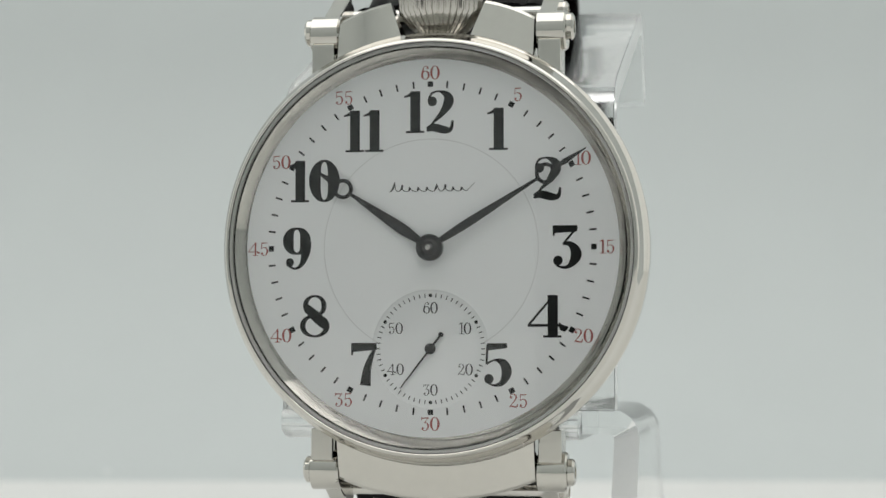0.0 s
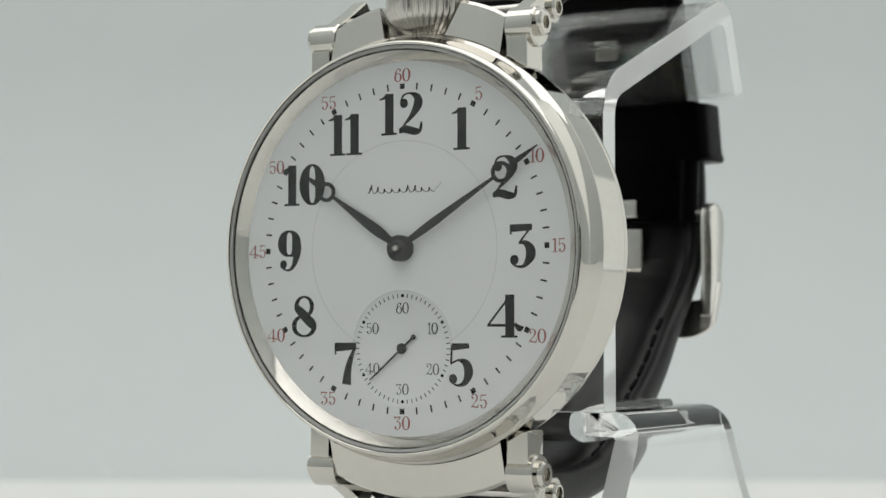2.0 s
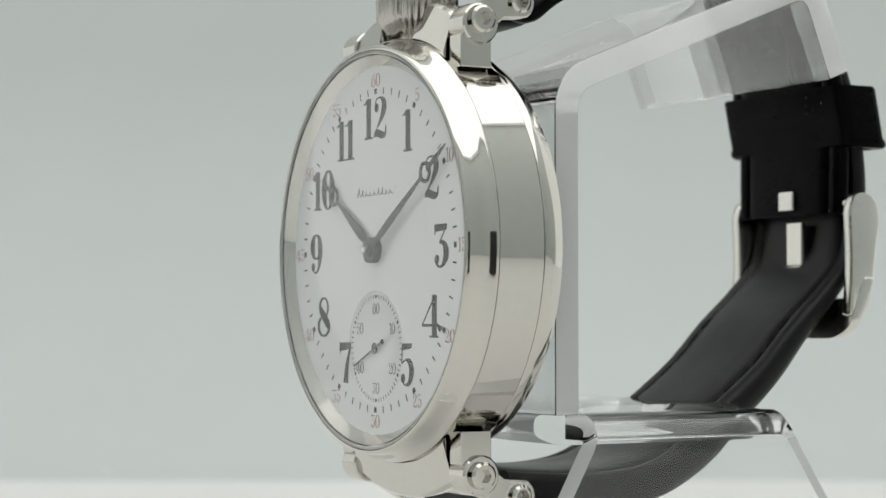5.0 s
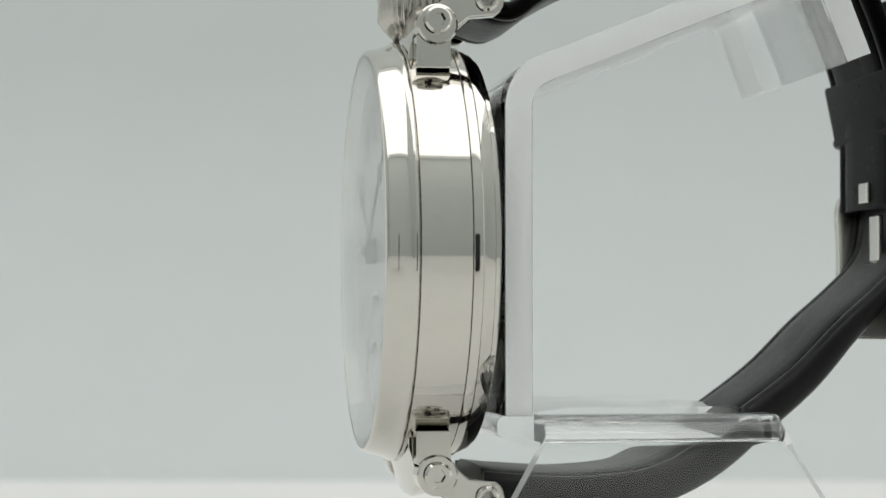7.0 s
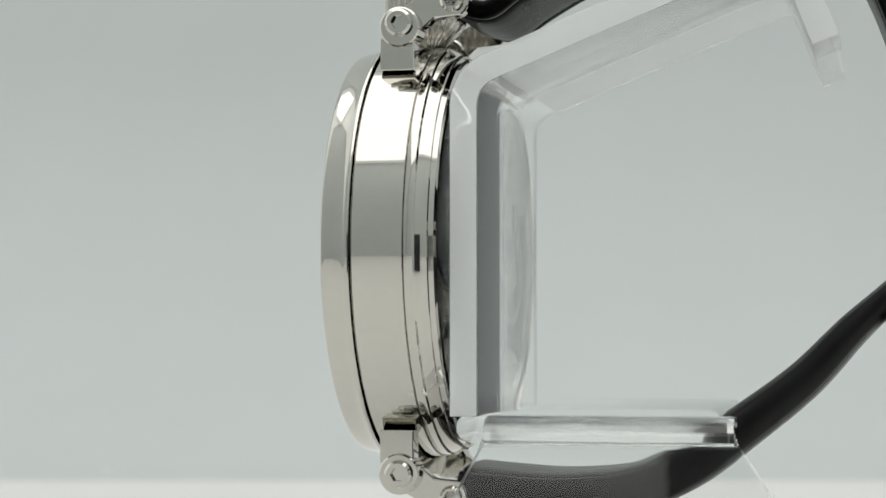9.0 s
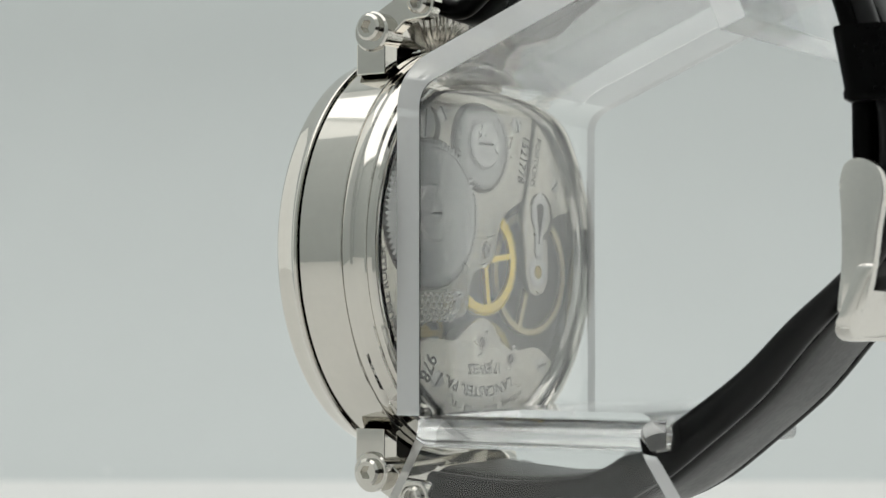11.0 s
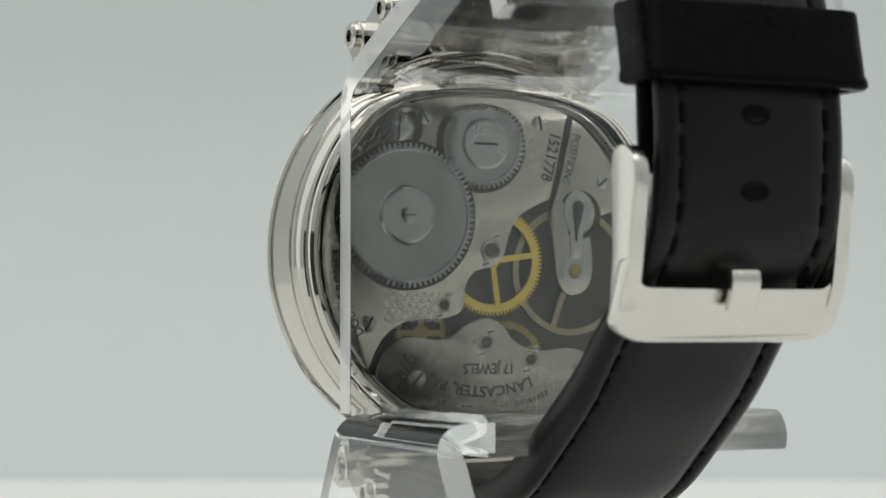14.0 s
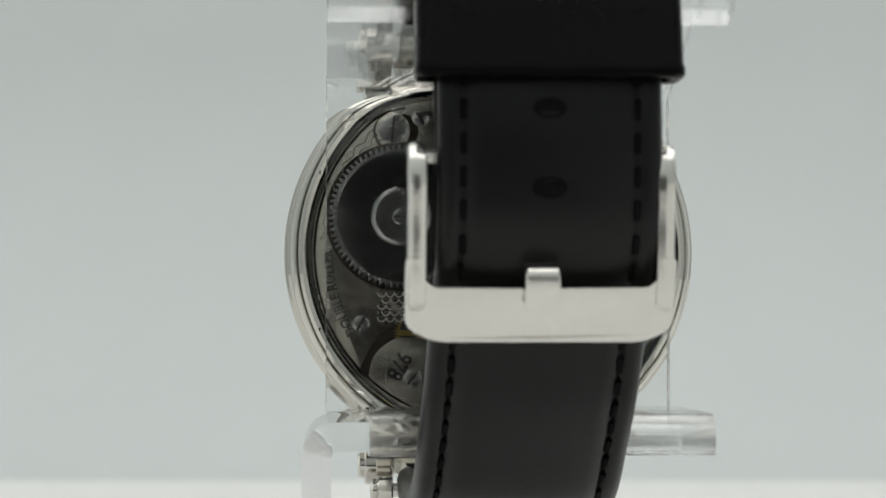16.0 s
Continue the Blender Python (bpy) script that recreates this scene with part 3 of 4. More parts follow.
def build_strap():
    low = curve(LOWER, 8)
    def wl(s):
        m = CX - 0.85 * min(1, s / 0.62)
        w = 11.2 - 0.9 * min(1, s / 0.6)
        return (m - w, m + w)
    lower = part("lower_strap", padded(low, lambda s: 4.8 - 2.2 * min(1, max(0, (s - 0.35) / 0.25)), wl), LEATHER, watch, "long black leather strap end with punched holes", 50)
    up = curve(UPPER, 8)
    def wu(s):
        m = CX - 0.85 * s
        w = 11.2 - 0.9 * s
        return (m - w, m + w)
    upper = part("upper_strap", padded(up, lambda s: 2.4, wu), LEATHER_DIM, watch, "black leather strap end carrying the buckle", 50)
    # stitches along both edges, on the outer face
    def stitches(path, widths, parent, sign, s0, s1):
        first = None
        L = [0]
        for a, b in zip(path, path[1:]):
            L.append(L[-1] + math.hypot(b[0] - a[0], b[1] - a[1]))
        total, s = L[-1], s0
        while s < L[-1] * s1:
            i = max(k for k in range(len(L)) if L[k] <= s)
            a, b = path[i], path[min(i + 1, len(path) - 1)]
            f = (s - L[i]) / max(1e-6, math.hypot(b[0] - a[0], b[1] - a[1]))
            d = Vector((b[0] - a[0], b[1] - a[1])).normalized()
            y, z = a[0] + (b[0] - a[0]) * f, a[1] + (b[1] - a[1]) * f
            k = (4.8 - 2.2 * min(1, max(0, (i / (len(path) - 1) - 0.35) / 0.25))) / 2 * 0.76
            y, z = y + d.y * k * sign, z - d.x * k * sign
            x0, x1 = widths(i / (len(path) - 1))
            for x in (x0 + 2.3, x1 - 2.3):
                m = pose(x * MM, y * MM, z * MM, math.degrees(math.atan2(d.y, d.x)), 0, random.uniform(-9, 9))
                if first is None:
                    first = part("stitch", box(-0.3, 0.3, -1.0, 1.0, -0.26, 0.26, 0.2), THREAD, parent)
                    first.matrix_basis = m
                else:
                    again(first, "stitch", parent, m)
            s += 3.0
    stitches(low, wl, lower, 1, 8.0, 0.93)
    stitches(low, wl, lower, -1, 8.0, 0.55)
    # punched holes: dark discs on the outer face, coloured for the unlit openings
    for y, z in ((54.12, 12.3), (54.32, 19.5)):
        hx = -2.85
        bm = lathe([(0.2, 0.02), (1.0, 0.02), (1.15, 0.12), (1.4, 0.1), (1.55, -0.2), (0.4, -0.5)], 28, False, (0, 0, 0), "y")
        bmesh.ops.transform(bm, matrix=Matrix.Translation((hx, y + 1.38, z)) @ Matrix.Diagonal((1.1, 1.0, 0.68, 1)), verts=bm.verts)
        part("hole_disc", bm, THREAD, lower, "dark oval disc standing in for a punched hole", 50)
    # keeper loops
    KX = -2.9
    for zc, yc, hh, t in ((26.2, 52.9, 3.9, 1.1),):
        bm = bmesh.new()
        prof = rounded([(KX, -2.6), (KX + 12.0, -2.6), (KX + 12.0, 2.9), (KX - 12.0, 2.9), (KX - 12.0, -2.6), (KX, -2.6)], 1.6, 5)[:-1]
        rows = []
        lean = 0.2
        for h, g in ((-hh, -0.3), (-hh + 0.3, 0.35), (-hh + 0.9, 0.35), (-hh + 1.3, 0.0), (hh - 0.3, 0.0), (hh, -0.25)):
            ring_o = [bm.verts.new((x + (0.9 + g) * (1 if x > KX else -1 if x < KX else 0) * 0.3, yc + y - lean * h + (0.9 + g) * (1 if y > 0 else -1) * 0.6, zc + h)) for x, y in prof]
            rows.append(ring_o)
        inn = []
        for h in (hh, -hh):
            inn.append([bm.verts.new((KX + (x - KX) * 0.93, yc + y * 0.72 - lean * h, zc + h)) for x, y in prof])
        rows += inn
        k = len(prof)
        for a, b in zip(rows, rows[1:] + rows[:1]):
            for i in range(k):
                bm.faces.new((a[i], a[(i + 1) % k], b[(i + 1) % k], b[i]))
        bmesh.ops.recalc_face_normals(bm, faces=bm.faces)
        part("strap_keeper", bm, LEATHER_DIM, watch, "black leather keeper loop", 40)
    # buckle
    bx = -2.3
    buckle = part("buckle", buckle_mesh(bx), STEEL, watch, "satin steel pin buckle with rounded frame", 40)
    tongue = curve([(51.0, 7.6), (52.0, 6.2), (53.4, 5.0), (54.5, 4.4), (54.3, 2.8), (53.6, 1.1)], 5)
    part("tongue", sheet(tongue, 1.0, (bx - 1.6, bx + 1.6), corners=0.4), STEEL, buckle, "steel buckle tongue", 40)
    part("cross_bar", lathe([(0.7, bx - 11), (0.7, bx + 11)], 16, False, (0, 51.7, 15.3), "x"), STEEL, buckle)
    part("tongue_loop", box(bx - 1.5, bx + 1.5, 49.7, 50.3, 14.7, 17.2, 0.2), STEEL, buckle, "steel tongue loop")
    part("tongue_shank", box(bx - 1.6, bx + 1.6, 51.1, 51.8, 7.4, 13.2, 0.2), STEEL, buckle)


def buckle_mesh(bx):
    # side arms: drop-shaped plates, and the broad front bar
    side = []
    drop = curve([(50.2, 14.0), (50.8, 16.0), (52.5, 16.6), (54.4, 15.6), (55.1, 13.2), (54.5, 9.5), (54.0, 6.0), (53.4, 3.0), (52.7, 1.6), (51.6, 0.8), (50.1, 1.0), (50.0, 2.2), (50.4, 6.0), (50.4, 10.5)], 4)
    for s in (-1, 1):
        side.append(slab(drop, *sorted((bx + s * 10.6, bx + s * 12.3)), to=lambda p, q, h: (h, p, q), bevel=0.5))
    bar = slab(rounded([(0, -1.95), (9.6, -1.95), (12.3, -0.6), (12.3, 6.0), (10.7, 6.0), (10.4, 3.3), (0, 3.2), (-10.4, 3.3), (-10.7, 6.0), (-12.3, 6.0), (-12.3, -0.6), (-9.6, -1.95), (0, -1.95)], 3.0, 6)[:-1],
               -1.8, 0.0, to=lambda p, q, h: (bx + p * 1.02, 51.6 + 0.42 * q + h + 0.4 * (1 - (p / 12.3) ** 2), q), bevel=0.45)
    return join(bar, *side)


build_strap()


# ---------------------------------------------------------------- acrylic stand
def edged(bm, side=1, both=False):
    """End faces take the second material."""
    for f in bm.faces:
        f.normal_update()
        f.material_index = 1 if f.normal.x * side > 0.9 or (both and abs(f.normal.x) > 0.9) else 0
    return bm


def build_stand():
    x0, x1 = -22.4, 17.4
    riser = braced(rounded([(3.1, -10.2), (3.1, 26.9), (37.9, 40.9), (42.2, 29.9)], 3.4, 8))
    plate = part("riser", edged(sheet(riser, 3.1, (x0, x1), bevel=0.2), 1, True), [ACRYLIC, EDGE, INCLINE], stand, "clear bent back plate", 30)
    for face in plate.data.polygons:
        if face.material_index == 0 and face.center.z > 27.5 * MM:
            face.material_index = 2
    # shelf bar, then a bend down into the end panel
    prof = rounded([(10.0, -9.4), (30.2, -9.4), (31.6, -11.6), (31.4, -13.7), (4.4, -13.8), (1.4, -12.6), (1.5, -10.4), (10.0, -9.4)], 1.3, 6)[:-1]
    part("shelf", slab(prof, -22.6, 13.0, to=lambda p, q, h: (h, p, q)), BAR, stand, "thick clear shelf bar", 30)
    drop = braced(rounded([(13.05, -11.6), (18.4, -11.6), (18.4, -44.9)], 4.0, 8))
    spread = lambda k: (5.6 - 0.55 * max(0.0, -13.0 - drop[k][1]), 32.4 + 0.65 * max(0.0, -12.2 - drop[k][1]))
    bm = bmesh.new()
    rows = []
    for k, (x, z) in enumerate(drop):
        a, b = Vector(drop[max(0, k - 1)]), Vector(drop[min(len(drop) - 1, k + 1)])
        d = (b - a).normalized() * 1.5
        y0, y1 = spread(k)
        rows.append([bm.verts.new(p) for p in ((x - d.y, y0, z + d.x), (x - d.y, y1, z + d.x), (x + d.y, y1, z - d.x), (x + d.y, y0, z - d.x))])
    for a, b in zip(rows, rows[1:]):
        for i in range(4):
            bm.faces.new((a[i], a[(i + 1) % 4], b[(i + 1) % 4], b[i])).material_index = i % 2 if b[i].co.z < -13.5 else 0
    bm.faces.new(rows[0]), bm.faces.new(rows[-1])
    bmesh.ops.recalc_face_normals(bm, faces=bm.faces)
    if bm.calc_volume(signed=True) < 0:
        bmesh.ops.reverse_faces(bm, faces=bm.faces)
    part("end_panel", bm, [ACRYLIC, EDGE], stand, "clear splayed end panel with whitened edges", 30)
    for ob in stand.children:
        ob.visible_shadow = False


build_stand()
# ---------------------------------------------------------------- movement behind the display back, seen from the back: a to the right, v up
def back(a, v, y):
    return (CX - a, y, CZ + v)


def arc(r, a0, a1, n=24):
    return [(r * math.cos(radians(a0 + (a1 - a0) * i / n)), r * math.sin(radians(a0 + (a1 - a0) * i / n))) for i in range(n + 1)]


def bridge(outline, y0, y1, bevel=0.12):
    return slab(outline, y0, y1, to=lambda p, q, h: (CX - p, h, CZ + q), bevel=bevel)


def gear(a, v, r, teeth, y0, y1, hole=0.3, depth=0.55, dish=()):
    """A toothed wheel with a turned face."""
    bm = bmesh.new()
    n = teeth * 4
    prof = [(r, y0), (r, y1 - 0.08)] + list(dish) + [(hole, y1)]
    rows = []
    for k, (q, h) in enumerate(prof):
        row = []
        for i in range(n):
            t = 2 * math.pi * i / n
            rr = q - (depth if k < 2 and i % 4 in (0, 3) else 0)
            row.append(bm.verts.new(back(a + rr * math.cos(t), v + rr * math.sin(t), h)))
        rows.append(row)
    for p, q in zip(rows, rows[1:]):
        for i in range(n):
            bm.faces.new((p[i], p[(i + 1) % n], q[(i + 1) % n], q[i]))
    bm.faces.new(rows[0]), bm.faces.new(rows[-1])
    bmesh.ops.recalc_face_normals(bm, faces=bm.faces)
    return bm


def spoked(a, v, r, rim, teeth, spokes, y0, y1, turn=0.0):
    """A wheel with a toothed rim and thin spokes."""
    bm = bmesh.new()
    n = teeth * 4
    ring = []
    for i in range(n):
        t = 2 * math.pi * i / n
        ro = r - (0.45 if i % 4 in (0, 3) and teeth > 40 else 0)
        ring.append([bm.verts.new(back(a + q * math.cos(t), v + q * math.sin(t), h)) for q, h in ((ro, y0), (ro, y1), (r - rim, y1), (r - rim, y0))])
    for i in range(n):
        p, q = ring[i], ring[(i + 1) % n]
        for k in range(4):
            bm.faces.new((p[k], p[(k + 1) % 4], q[(k + 1) % 4], q[k]))
    bmesh.ops.recalc_face_normals(bm, faces=bm.faces)
    arms = []
    for s in range(spokes):
        t = radians(turn + 360 * s / spokes)
        d, e = Vector((math.cos(t), math.sin(t))), Vector((-math.sin(t), math.cos(t))) * 0.35
        o = Vector((a, v))
        pts = [o + d * 0.6 - e, o + d * (r - rim + 0.1) - e, o + d * (r - rim + 0.1) + e, o + d * 0.6 + e]
        arms.append(bridge([tuple(p) for p in pts], y0 + 0.01, y1 - 0.01, 0))
    hubm = bridge([(a + 0.9 * math.cos(t), v + 0.9 * math.sin(t)) for t in np.linspace(0, 2 * math.pi, 17)[:-1]], y0, y1 + 0.02, 0)
    return join(bm, hubm, *arms)


def disc(a, v, y, prof, segs=32):
    """A small turned piece whose face looks to the back; profile of (radius, height)."""
    x, yy, z = back(a, v, y)
    return lathe(prof, segs, False, (x, yy, z), "y")


def words(text, size, y, place, wide=0.84):
    """Built-in font as a flat mesh; place maps (x, y) of the line, centred, to (a, v)."""
    cu = bpy.data.curves.new("words", "FONT")
    cu.body, cu.size, cu.resolution_u, cu.align_x, cu.offset = text, size, 3, "CENTER", size * 0.018
    ob = bpy.data.objects.new("words", cu)
    scene.collection.objects.link(ob)
    me = bpy.data.meshes.new_from_object(ob.evaluated_get(bpy.context.evaluated_depsgraph_get()))
    bm = bmesh.new()
    bm.from_mesh(me)
    bpy.data.objects.remove(ob)
    bpy.data.curves.remove(cu)
    bpy.data.meshes.remove(me)
    for vt in bm.verts:
        a, v = place(vt.co.x * wide, vt.co.y)
        vt.co = back(a, v, y)
    for f in bm.faces:
        f.normal_update()
        if f.normal.y < 0:
            f.normal_flip()
    return bm


def straight(a, v, turn):
    c, s = math.cos(radians(turn)), math.sin(radians(turn))
    return lambda x, y: (a + c * x - s * y, v + s * x + c * y)


def along(r, mid, outward=True):
    """A line of words on an arc round the centre; outward: letter tops point away from it."""
    if outward:
        return lambda x, y: ((r + y) * math.cos(radians(mid) - x / r), (r + y) * math.sin(radians(mid) - x / r))
    return lambda x, y: ((r - y) * math.cos(radians(mid) + x / r), (r - y) * math.sin(radians(mid) + x / r))


def build_movement():
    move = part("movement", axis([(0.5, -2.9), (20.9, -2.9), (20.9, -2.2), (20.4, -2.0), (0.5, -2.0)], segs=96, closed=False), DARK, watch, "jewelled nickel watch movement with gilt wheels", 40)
    move.location = (0.65 * MM, -0.5 * MM, 0)
    part("movement_ring", axis([(20.3, -2.2), (21.2, -2.2), (21.2, 0.25), (20.9, 0.35), (20.6, 0.1), (20.3, -0.4)], segs=128), NICKEL, move, "polished inner case ring", 30)
    top = -0.35
    A = [(8.5, 6.4), (5.7, 5.1), (4.1, 3.8), (3.1, 1.8), (2.4, -0.5), (0.9, -1.8), (-1.3, -2.4), (-2.4, -4.0), (-2.8, -6.6), (-3.9, -7.6), (-6.1, -8.0), (-9.9, -8.3), (-12.8, -10.2), (-14.6, -13.6)]
    A = curve(A, 4) + arc(20.1, 223, 57, 48)
    part("barrel_bridge", bridge(A, -1.7, top), PLATE, move, "engraved nickel barrel bridge", 30)
    B = [(-13.7, -14.6), (-12.9, -12.0), (-10.0, -10.1), (-5.4, -10.4), (-2.8, -8.9), (0.1, -7.8), (2.4, -8.8), (3.9, -10.6), (6.8, -11.7), (11.6, -11.4), (15.0, -13.2)]
    B = curve(B, 4) + arc(20.1, 318, 228, 30)
    part("train_bridge", bridge(B, -1.7, top), PLATE, move, "engraved nickel train bridge", 30)
    Cc = [(11.6, 16.2), (9.6, 7.8), (8.6, 4.5), (9.0, 0.5), (9.4, -2.8), (10.4, -4.7), (12.2, -5.0), (13.9, -3.6), (14.2, -0.6), (14.0, 2.6), (15.6, 4.6), (18.8, 5.4)]
    Cc = curve(Cc, 4) + arc(20.0, 17, 53, 14)
    part("balance_cock", bridge(Cc, -1.2, top + 0.02), PLATE, move, "engraved balance cock", 30)
    # wheels
    big = gear(-9.95, 4.05, 8.45, 76, -0.33, 0.05, dish=((7.6, 0.02), (7.45, -0.02), (3.5, -0.09), (3.3, 0.03)))
    wheel = part("ratchet_wheel", big, GEARS, move, "large toothed steel ratchet wheel")
    part("wheel_cap", disc(-9.95, 4.05, 0.04, [(3.3, 0.0), (3.3, 0.07), (3.0, 0.15), (0.4, 0.155)]), CAPSTEEL, wheel, "polished steel cap", 8)
    part("wheel_screw", disc(-9.95, 4.05, 0.2, [(1.0, 0.0), (1.0, 0.04), (0.85, 0.08), (0.2, 0.08)]), CAPSTEEL, wheel, "", 35)
    part("screw_slot", bridge([(-10.8, 3.96), (-9.1, 3.96), (-9.1, 4.14), (-10.8, 4.14)], 0.2, 0.29, 0), ENGRAVED, wheel)
    small = gear(-0.15, 12.65, 5.3, 50, -0.33, 0.05, dish=((4.4, 0.02), (4.25, -0.05), (3.1, -0.07), (2.95, 0.03)))
    wheel = part("crown_wheel", small, GEARS, move, "small toothed steel crown wheel")
    part("wheel_cap", disc(-0.15, 12.65, 0.04, [(3.0, 0.0), (3.0, 0.08), (2.7, 0.16), (0.4, 0.165)]), CAPSTEEL, wheel, "polished steel cap", 8)
    part("screw_slot", bridge([(-1.65, 12.52), (1.35, 12.52), (1.35, 12.8), (-1.65, 12.8)], 0.1, 0.23, 0), ENGRAVED, wheel)
    # flat dark rings painted on the plate as shade of the wheels' sinks
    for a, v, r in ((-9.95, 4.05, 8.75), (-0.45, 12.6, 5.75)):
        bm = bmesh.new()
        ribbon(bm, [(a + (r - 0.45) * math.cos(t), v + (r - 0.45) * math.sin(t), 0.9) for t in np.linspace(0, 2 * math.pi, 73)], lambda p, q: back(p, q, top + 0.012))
        part("sink_shade", bm, DARK, move)
    part("centre_wheel", spoked(1.1, -1.1, 6.5, 1.35, 84, 4, -1.0, -0.62, 8), GOLD, move, "gilt centre wheel with spokes", 30)
    part("third_wheel", spoked(3.2, -13.5, 5.4, 0.9, 64, 4, -1.96, -1.78, 30), DIMBRASS, move, "gilt third wheel")
    part("fourth_wheel", spoked(-7.4, -9.6, 3.2, 0.6, 52, 4, -1.9, -1.72, 0), DIMBRASS, move, "gilt fourth wheel")
    part("balance_wheel", spoked(11.8, -2.2, 7.7, 0.75, 24, 2, -1.75, -1.35, 70), material("balance_bronze", (0.42, 0.36, 0.22), 0.3, 1.0, 900, 0.1), move, "balance wheel under its cock", 40)
    # jewels in settings with their screws
    for a, v, r in ((0.75, 0.15, 1.3), (-5.2, -6.35, 0.85), (0.1, -10.75, 0.95), (6.0, -12.75, 0.95)):
        j = part("jewel_setting", disc(a, v, top, [(r, 0.0), (r, 0.05), (r * 0.86, 0.1), (r * 0.7, 0.02), (0.2, 0.0)]), PLATE, move, "round jewel setting", 30)
        part("jewel", disc(a, v, top, [(r * 0.68, 0.02), (r * 0.6, 0.08), (r * 0.3, 0.09), (0.05, 0.03)], 24), JEWEL, j, "dark red jewel", 50)
        for s in (-1, 1):
            sa, sv = a + s * (0.25 * r + 0.35), v + s * (r + 0.35)
            sc = part("jewel_screw", disc(sa, sv, top, [(0.42, 0.0), (0.42, 0.06), (0.35, 0.1), (0.1, 0.1)], 20), STEEL, j, "", 30)
            part("screw_slot", bridge([(sa - 0.36, sv - 0.18), (sa + 0.36, sv + 0.02), (sa + 0.36, sv + 0.18), (sa - 0.36, sv - 0.02)], top, top + 0.112, 0), ENGRAVED, j)
    # bridge screws, slots turned as they stand
    for a, v, r, turn in ((-14.6, -8.5, 1.0, 60), (-8.6, -14.9, 1.05, 50), (12.6, -13.6, 1.0, 10), (7.2, 15.6, 1.05, 100), (-7.7, 15.7, 1.0, -60), (-10.9, 14.3, 1.7, 85), (-10.2, 17.0, 0.9, 20), (15.6, 8.6, 0.8, 40)):
        sc = part("bridge_screw", disc(a, v, top, [(r, -0.1), (r, 0.06), (r * 0.85, 0.12), (0.2, 0.13)], 28), CAPSTEEL, move, "polished slotted screw", 30)
        c, s = math.cos(radians(turn)), math.sin(radians(turn))
        pts = [(a + c * x - s * y, v + s * x + c * y) for x, y in ((-r * 0.92, -0.13), (r * 0.92, -0.13), (r * 0.92, 0.13), (-r * 0.92, 0.13))]
        part("screw_slot", bridge(pts, top, top + 0.145, 0), ENGRAVED, sc)
    # flat dark arcs painted as recess shade round the click screw
    for a0, a1, thin, thick in ((-75, 70, 0.15, 0.85), (110, 265, 0.12, 0.15)):
        bm = bmesh.new()
        ribbon(bm, [(-10.75 + 2.3 * math.cos(radians(t)), 14.1 + 2.3 * math.sin(radians(t)), thin + thick * math.sin(math.pi * k / 24)) for k, t in enumerate(np.linspace(a0, a1, 25))], lambda p, q: back(p, q, top + 0.014))
        part("click_shade", bm, DARK, move, "flat dark arc painted as recess shade round the click")
    # balance cock cap and regulator
    part("cock_cap", disc(11.8, -2.2, top, [(1.9, 0.0), (1.9, 0.1), (1.7, 0.16), (0.9, 0.16), (0.8, 0.05), (0.1, 0.05)]), CAPSTEEL, move, "round steel cap on the balance cock", 30)
    part("cap_jewel", disc(11.8, -2.2, top, [(0.8, 0.05), (0.7, 0.14), (0.1, 0.15)], 20), DIMBRASS, move, "", 40)
    part("regulator", bridge(curve([(10.6, 6.6), (12.0, 7.6), (13.6, 6.8), (13.9, 4.8), (12.9, 2.4), (12.7, -0.4), (11.3, -0.4), (11.1, 2.6), (10.3, 4.6), (10.6, 6.6)], 4)[:-1], top + 0.02, top + 0.2, 0.05), CAPSTEEL, move, "steel regulator arm", 30)
    part("regulator_slot", bridge(curve([(11.4, 5.9), (12.2, 6.3), (13.0, 5.6), (12.4, 3.4), (11.9, 1.2), (11.6, 3.4), (11.4, 5.9)], 3)[:-1], top + 0.02, top + 0.208, 0), ENGRAVED, move)
    # regulator ring as a flat dark arc, widened to paint its sink's shade
    bm = bmesh.new()
    ribbon(bm, [(12.4 + 2.5 * math.cos(t), 4.7 + 2.7 * math.sin(t), 0.35 + 0.5 * max(0, math.cos(t + 0.5))) for t in np.linspace(-2.2, 2.6, 40)], lambda p, q: back(p, q, top + 0.04))
    part("regulator_ring", bm, DARK, move, "dark regulator ring with its sink's shade painted in")
    # fish-scale polishing below the ratchet wheel
    bm = bmesh.new()
    for r in range(5):
        for c in range(7):
            a0, v0 = -12.2 + c * 1.0 + 0.5 * (r % 2), -4.9 - r * 0.72
            ribbon(bm, [(a0 + 0.46 * math.cos(t), v0 + 0.5 * math.sin(t), 0.13) for t in np.linspace(math.pi, 2 * math.pi, 9)], lambda p, q: back(p, q, top + 0.01))
    part("damaskeen_scales", bm, material("etched_scale", (0.78, 0.75, 0.67), 0.5, 0.9), move, "pale fish-scale polishing marks")
    # writing engraved in the plates
    y = top + 0.012
    part("engraving", words("17 JEWELS", 1.75, y, straight(0.5, -13.2, 180)), ENGRAVED, move, "engraved words 17 JEWELS")
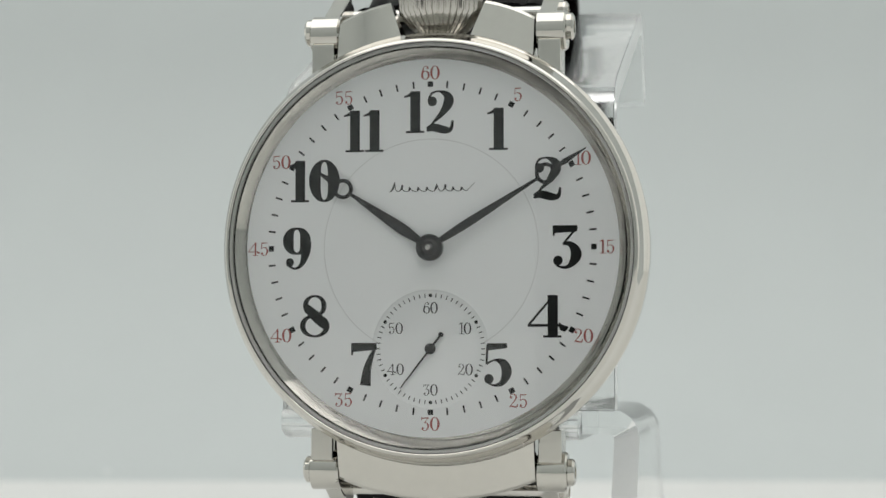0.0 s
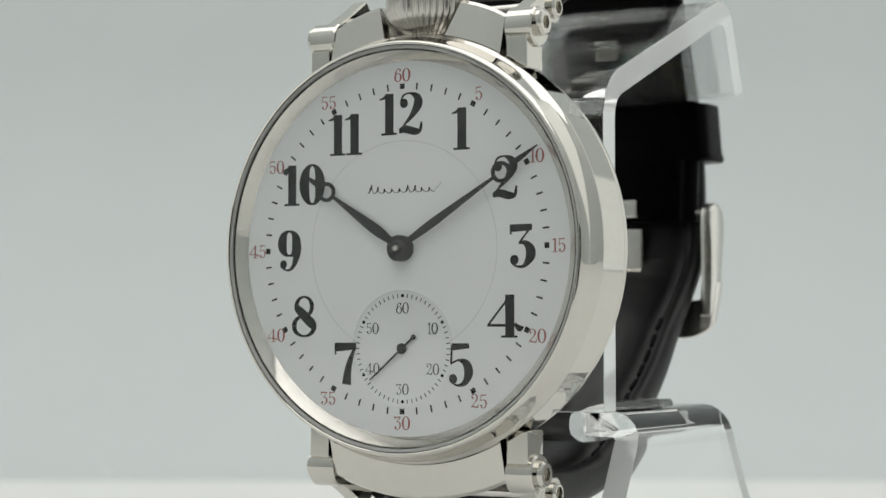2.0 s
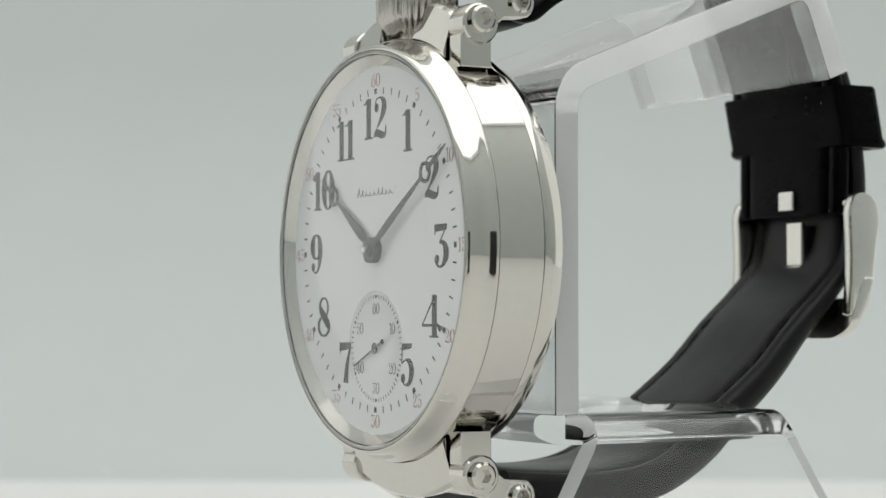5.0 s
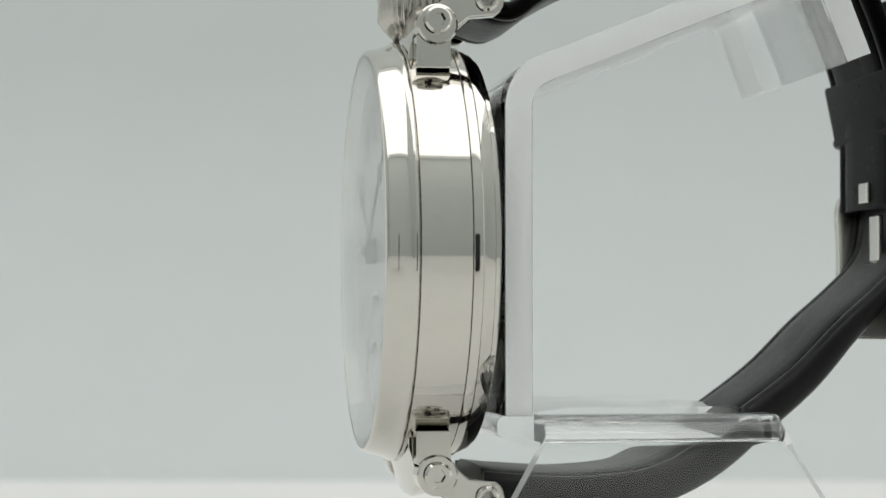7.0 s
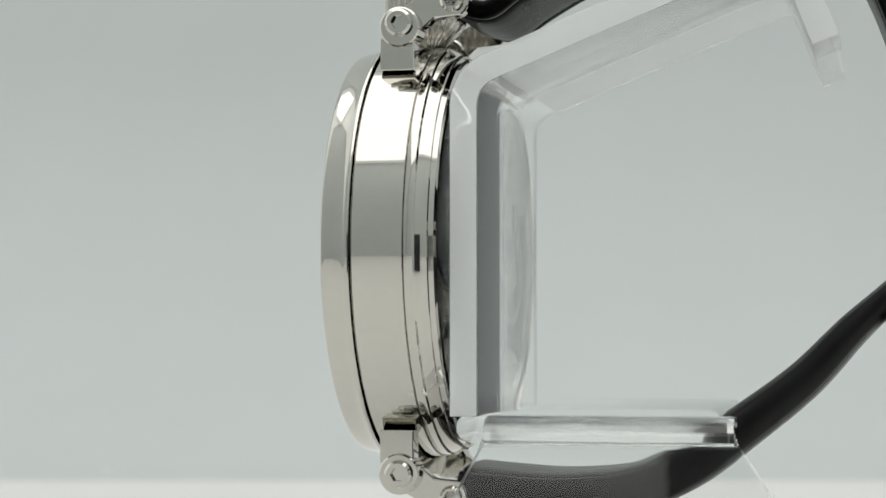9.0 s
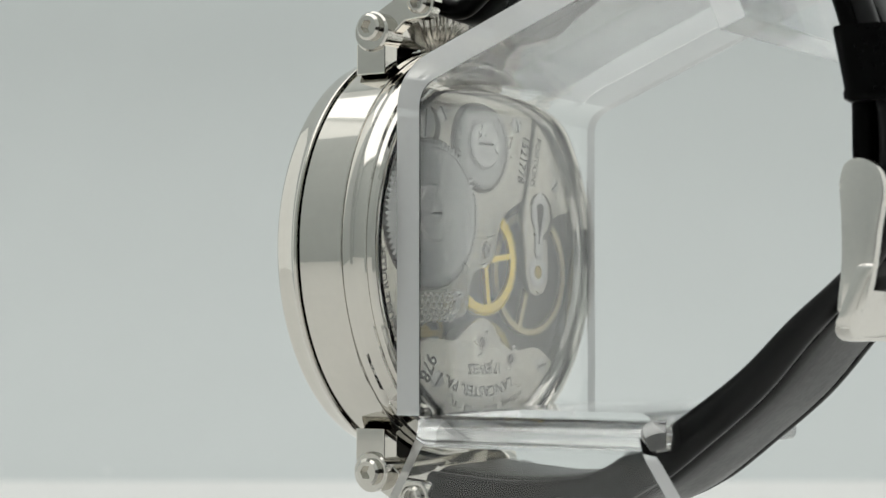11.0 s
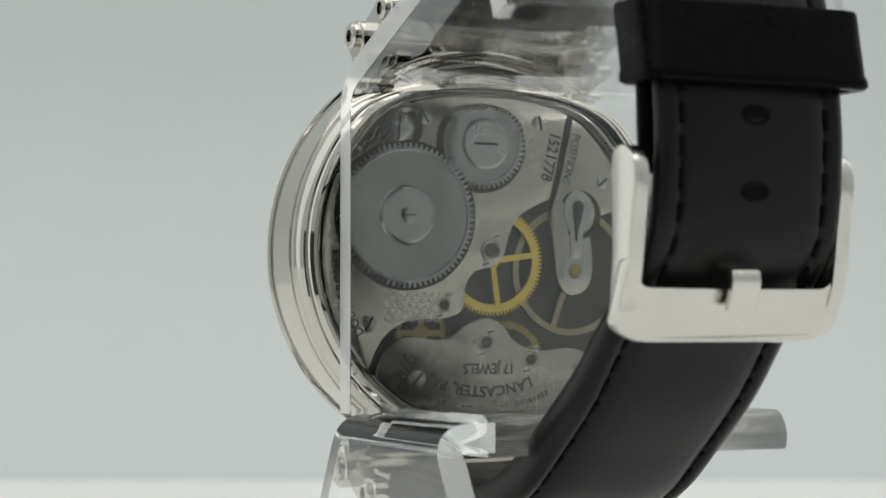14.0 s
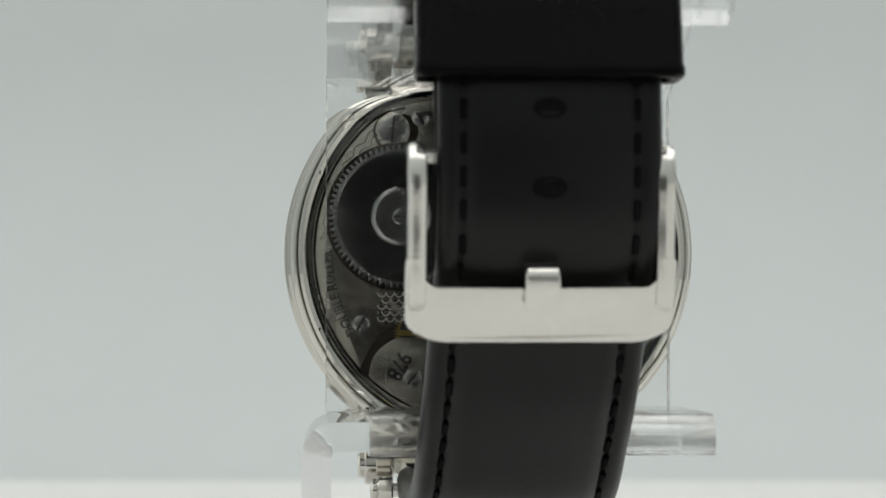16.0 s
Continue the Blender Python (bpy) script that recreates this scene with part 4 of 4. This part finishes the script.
    part("engraving", words("LANCASTER, PA.", 1.75, y, along(15.9, 268, True), 1.02), ENGRAVED, move, "engraved words LANCASTER, PA.")
    part("engraving", words("978", 2.6, y, straight(-10.9, -13.1, -118)), ENGRAVED, move, "engraved figures 978")
    part("engraving", words("1521778", 2.05, y, straight(8.0, 11.6, -103)), ENGRAVED, move, "engraved serial figures")
    part("engraving", words("DOUBLE ROLLER", 1.6, y, along(17.9, 196, True)), ENGRAVED, move, "engraved words DOUBLE ROLLER")
    part("engraving", words("POSITIONS", 1.5, y + 0.02, straight(10.9, 11.4, -104)), ENGRAVED, move, "engraved word POSITIONS")
    # maker's line as plain bars on the arc
    bm = bmesh.new()
    for start, count in ((296, 8), (279, 5), (265, 4), (254, 2)):
        for k in range(count):
            t0 = start - 1.75 * k
            ribbon(bm, [(18.5 * math.cos(radians(t)), 18.5 * math.sin(radians(t)), 0.6) for t in (t0, t0 - 0.45, t0 - 0.9)], lambda p, q: back(p, q, y))
    part("maker_bars", bm, material("worn_engraving", (0.16, 0.15, 0.13), 0.5, 0.6), move, "plain engraved bars")
    # fine wavy damaskeening lines near the rim
    for k in range(3):
        bm = bmesh.new()
        r0 = 19.3 - 0.75 * k
        ribbon(bm, [((r0 + 0.22 * math.sin(t * 0.9)) * math.cos(radians(t)), (r0 + 0.22 * math.sin(t * 0.9)) * math.sin(radians(t)), 0.12) for t in np.linspace(132, 176 - 6 * k, 120)], lambda p, q: back(p, q, y))
        part("damaskeen_line", bm, material("etched_line", (0.30, 0.28, 0.24), 0.5, 0.8), move)


build_movement()


# ---------------------------------------------------------------- movement of the display and of the seconds hand
def motions():
    for ob in (watch, stand):
        walk(ob, [(t, pose(0, 0, Z0, 0, 0, -a) @ pose(*OFF)) for t, a in TURN])
    x, y, z = seconds_at
    walk(seconds_hand, [(t, pose(x, y, z, 0, 217.7 + 6.0 * t, 0)) for t in (0.0, 2.0, 4.0, 6.0, 8.0, 10.0, 12.0, 14.0, 16.0)])


motions()
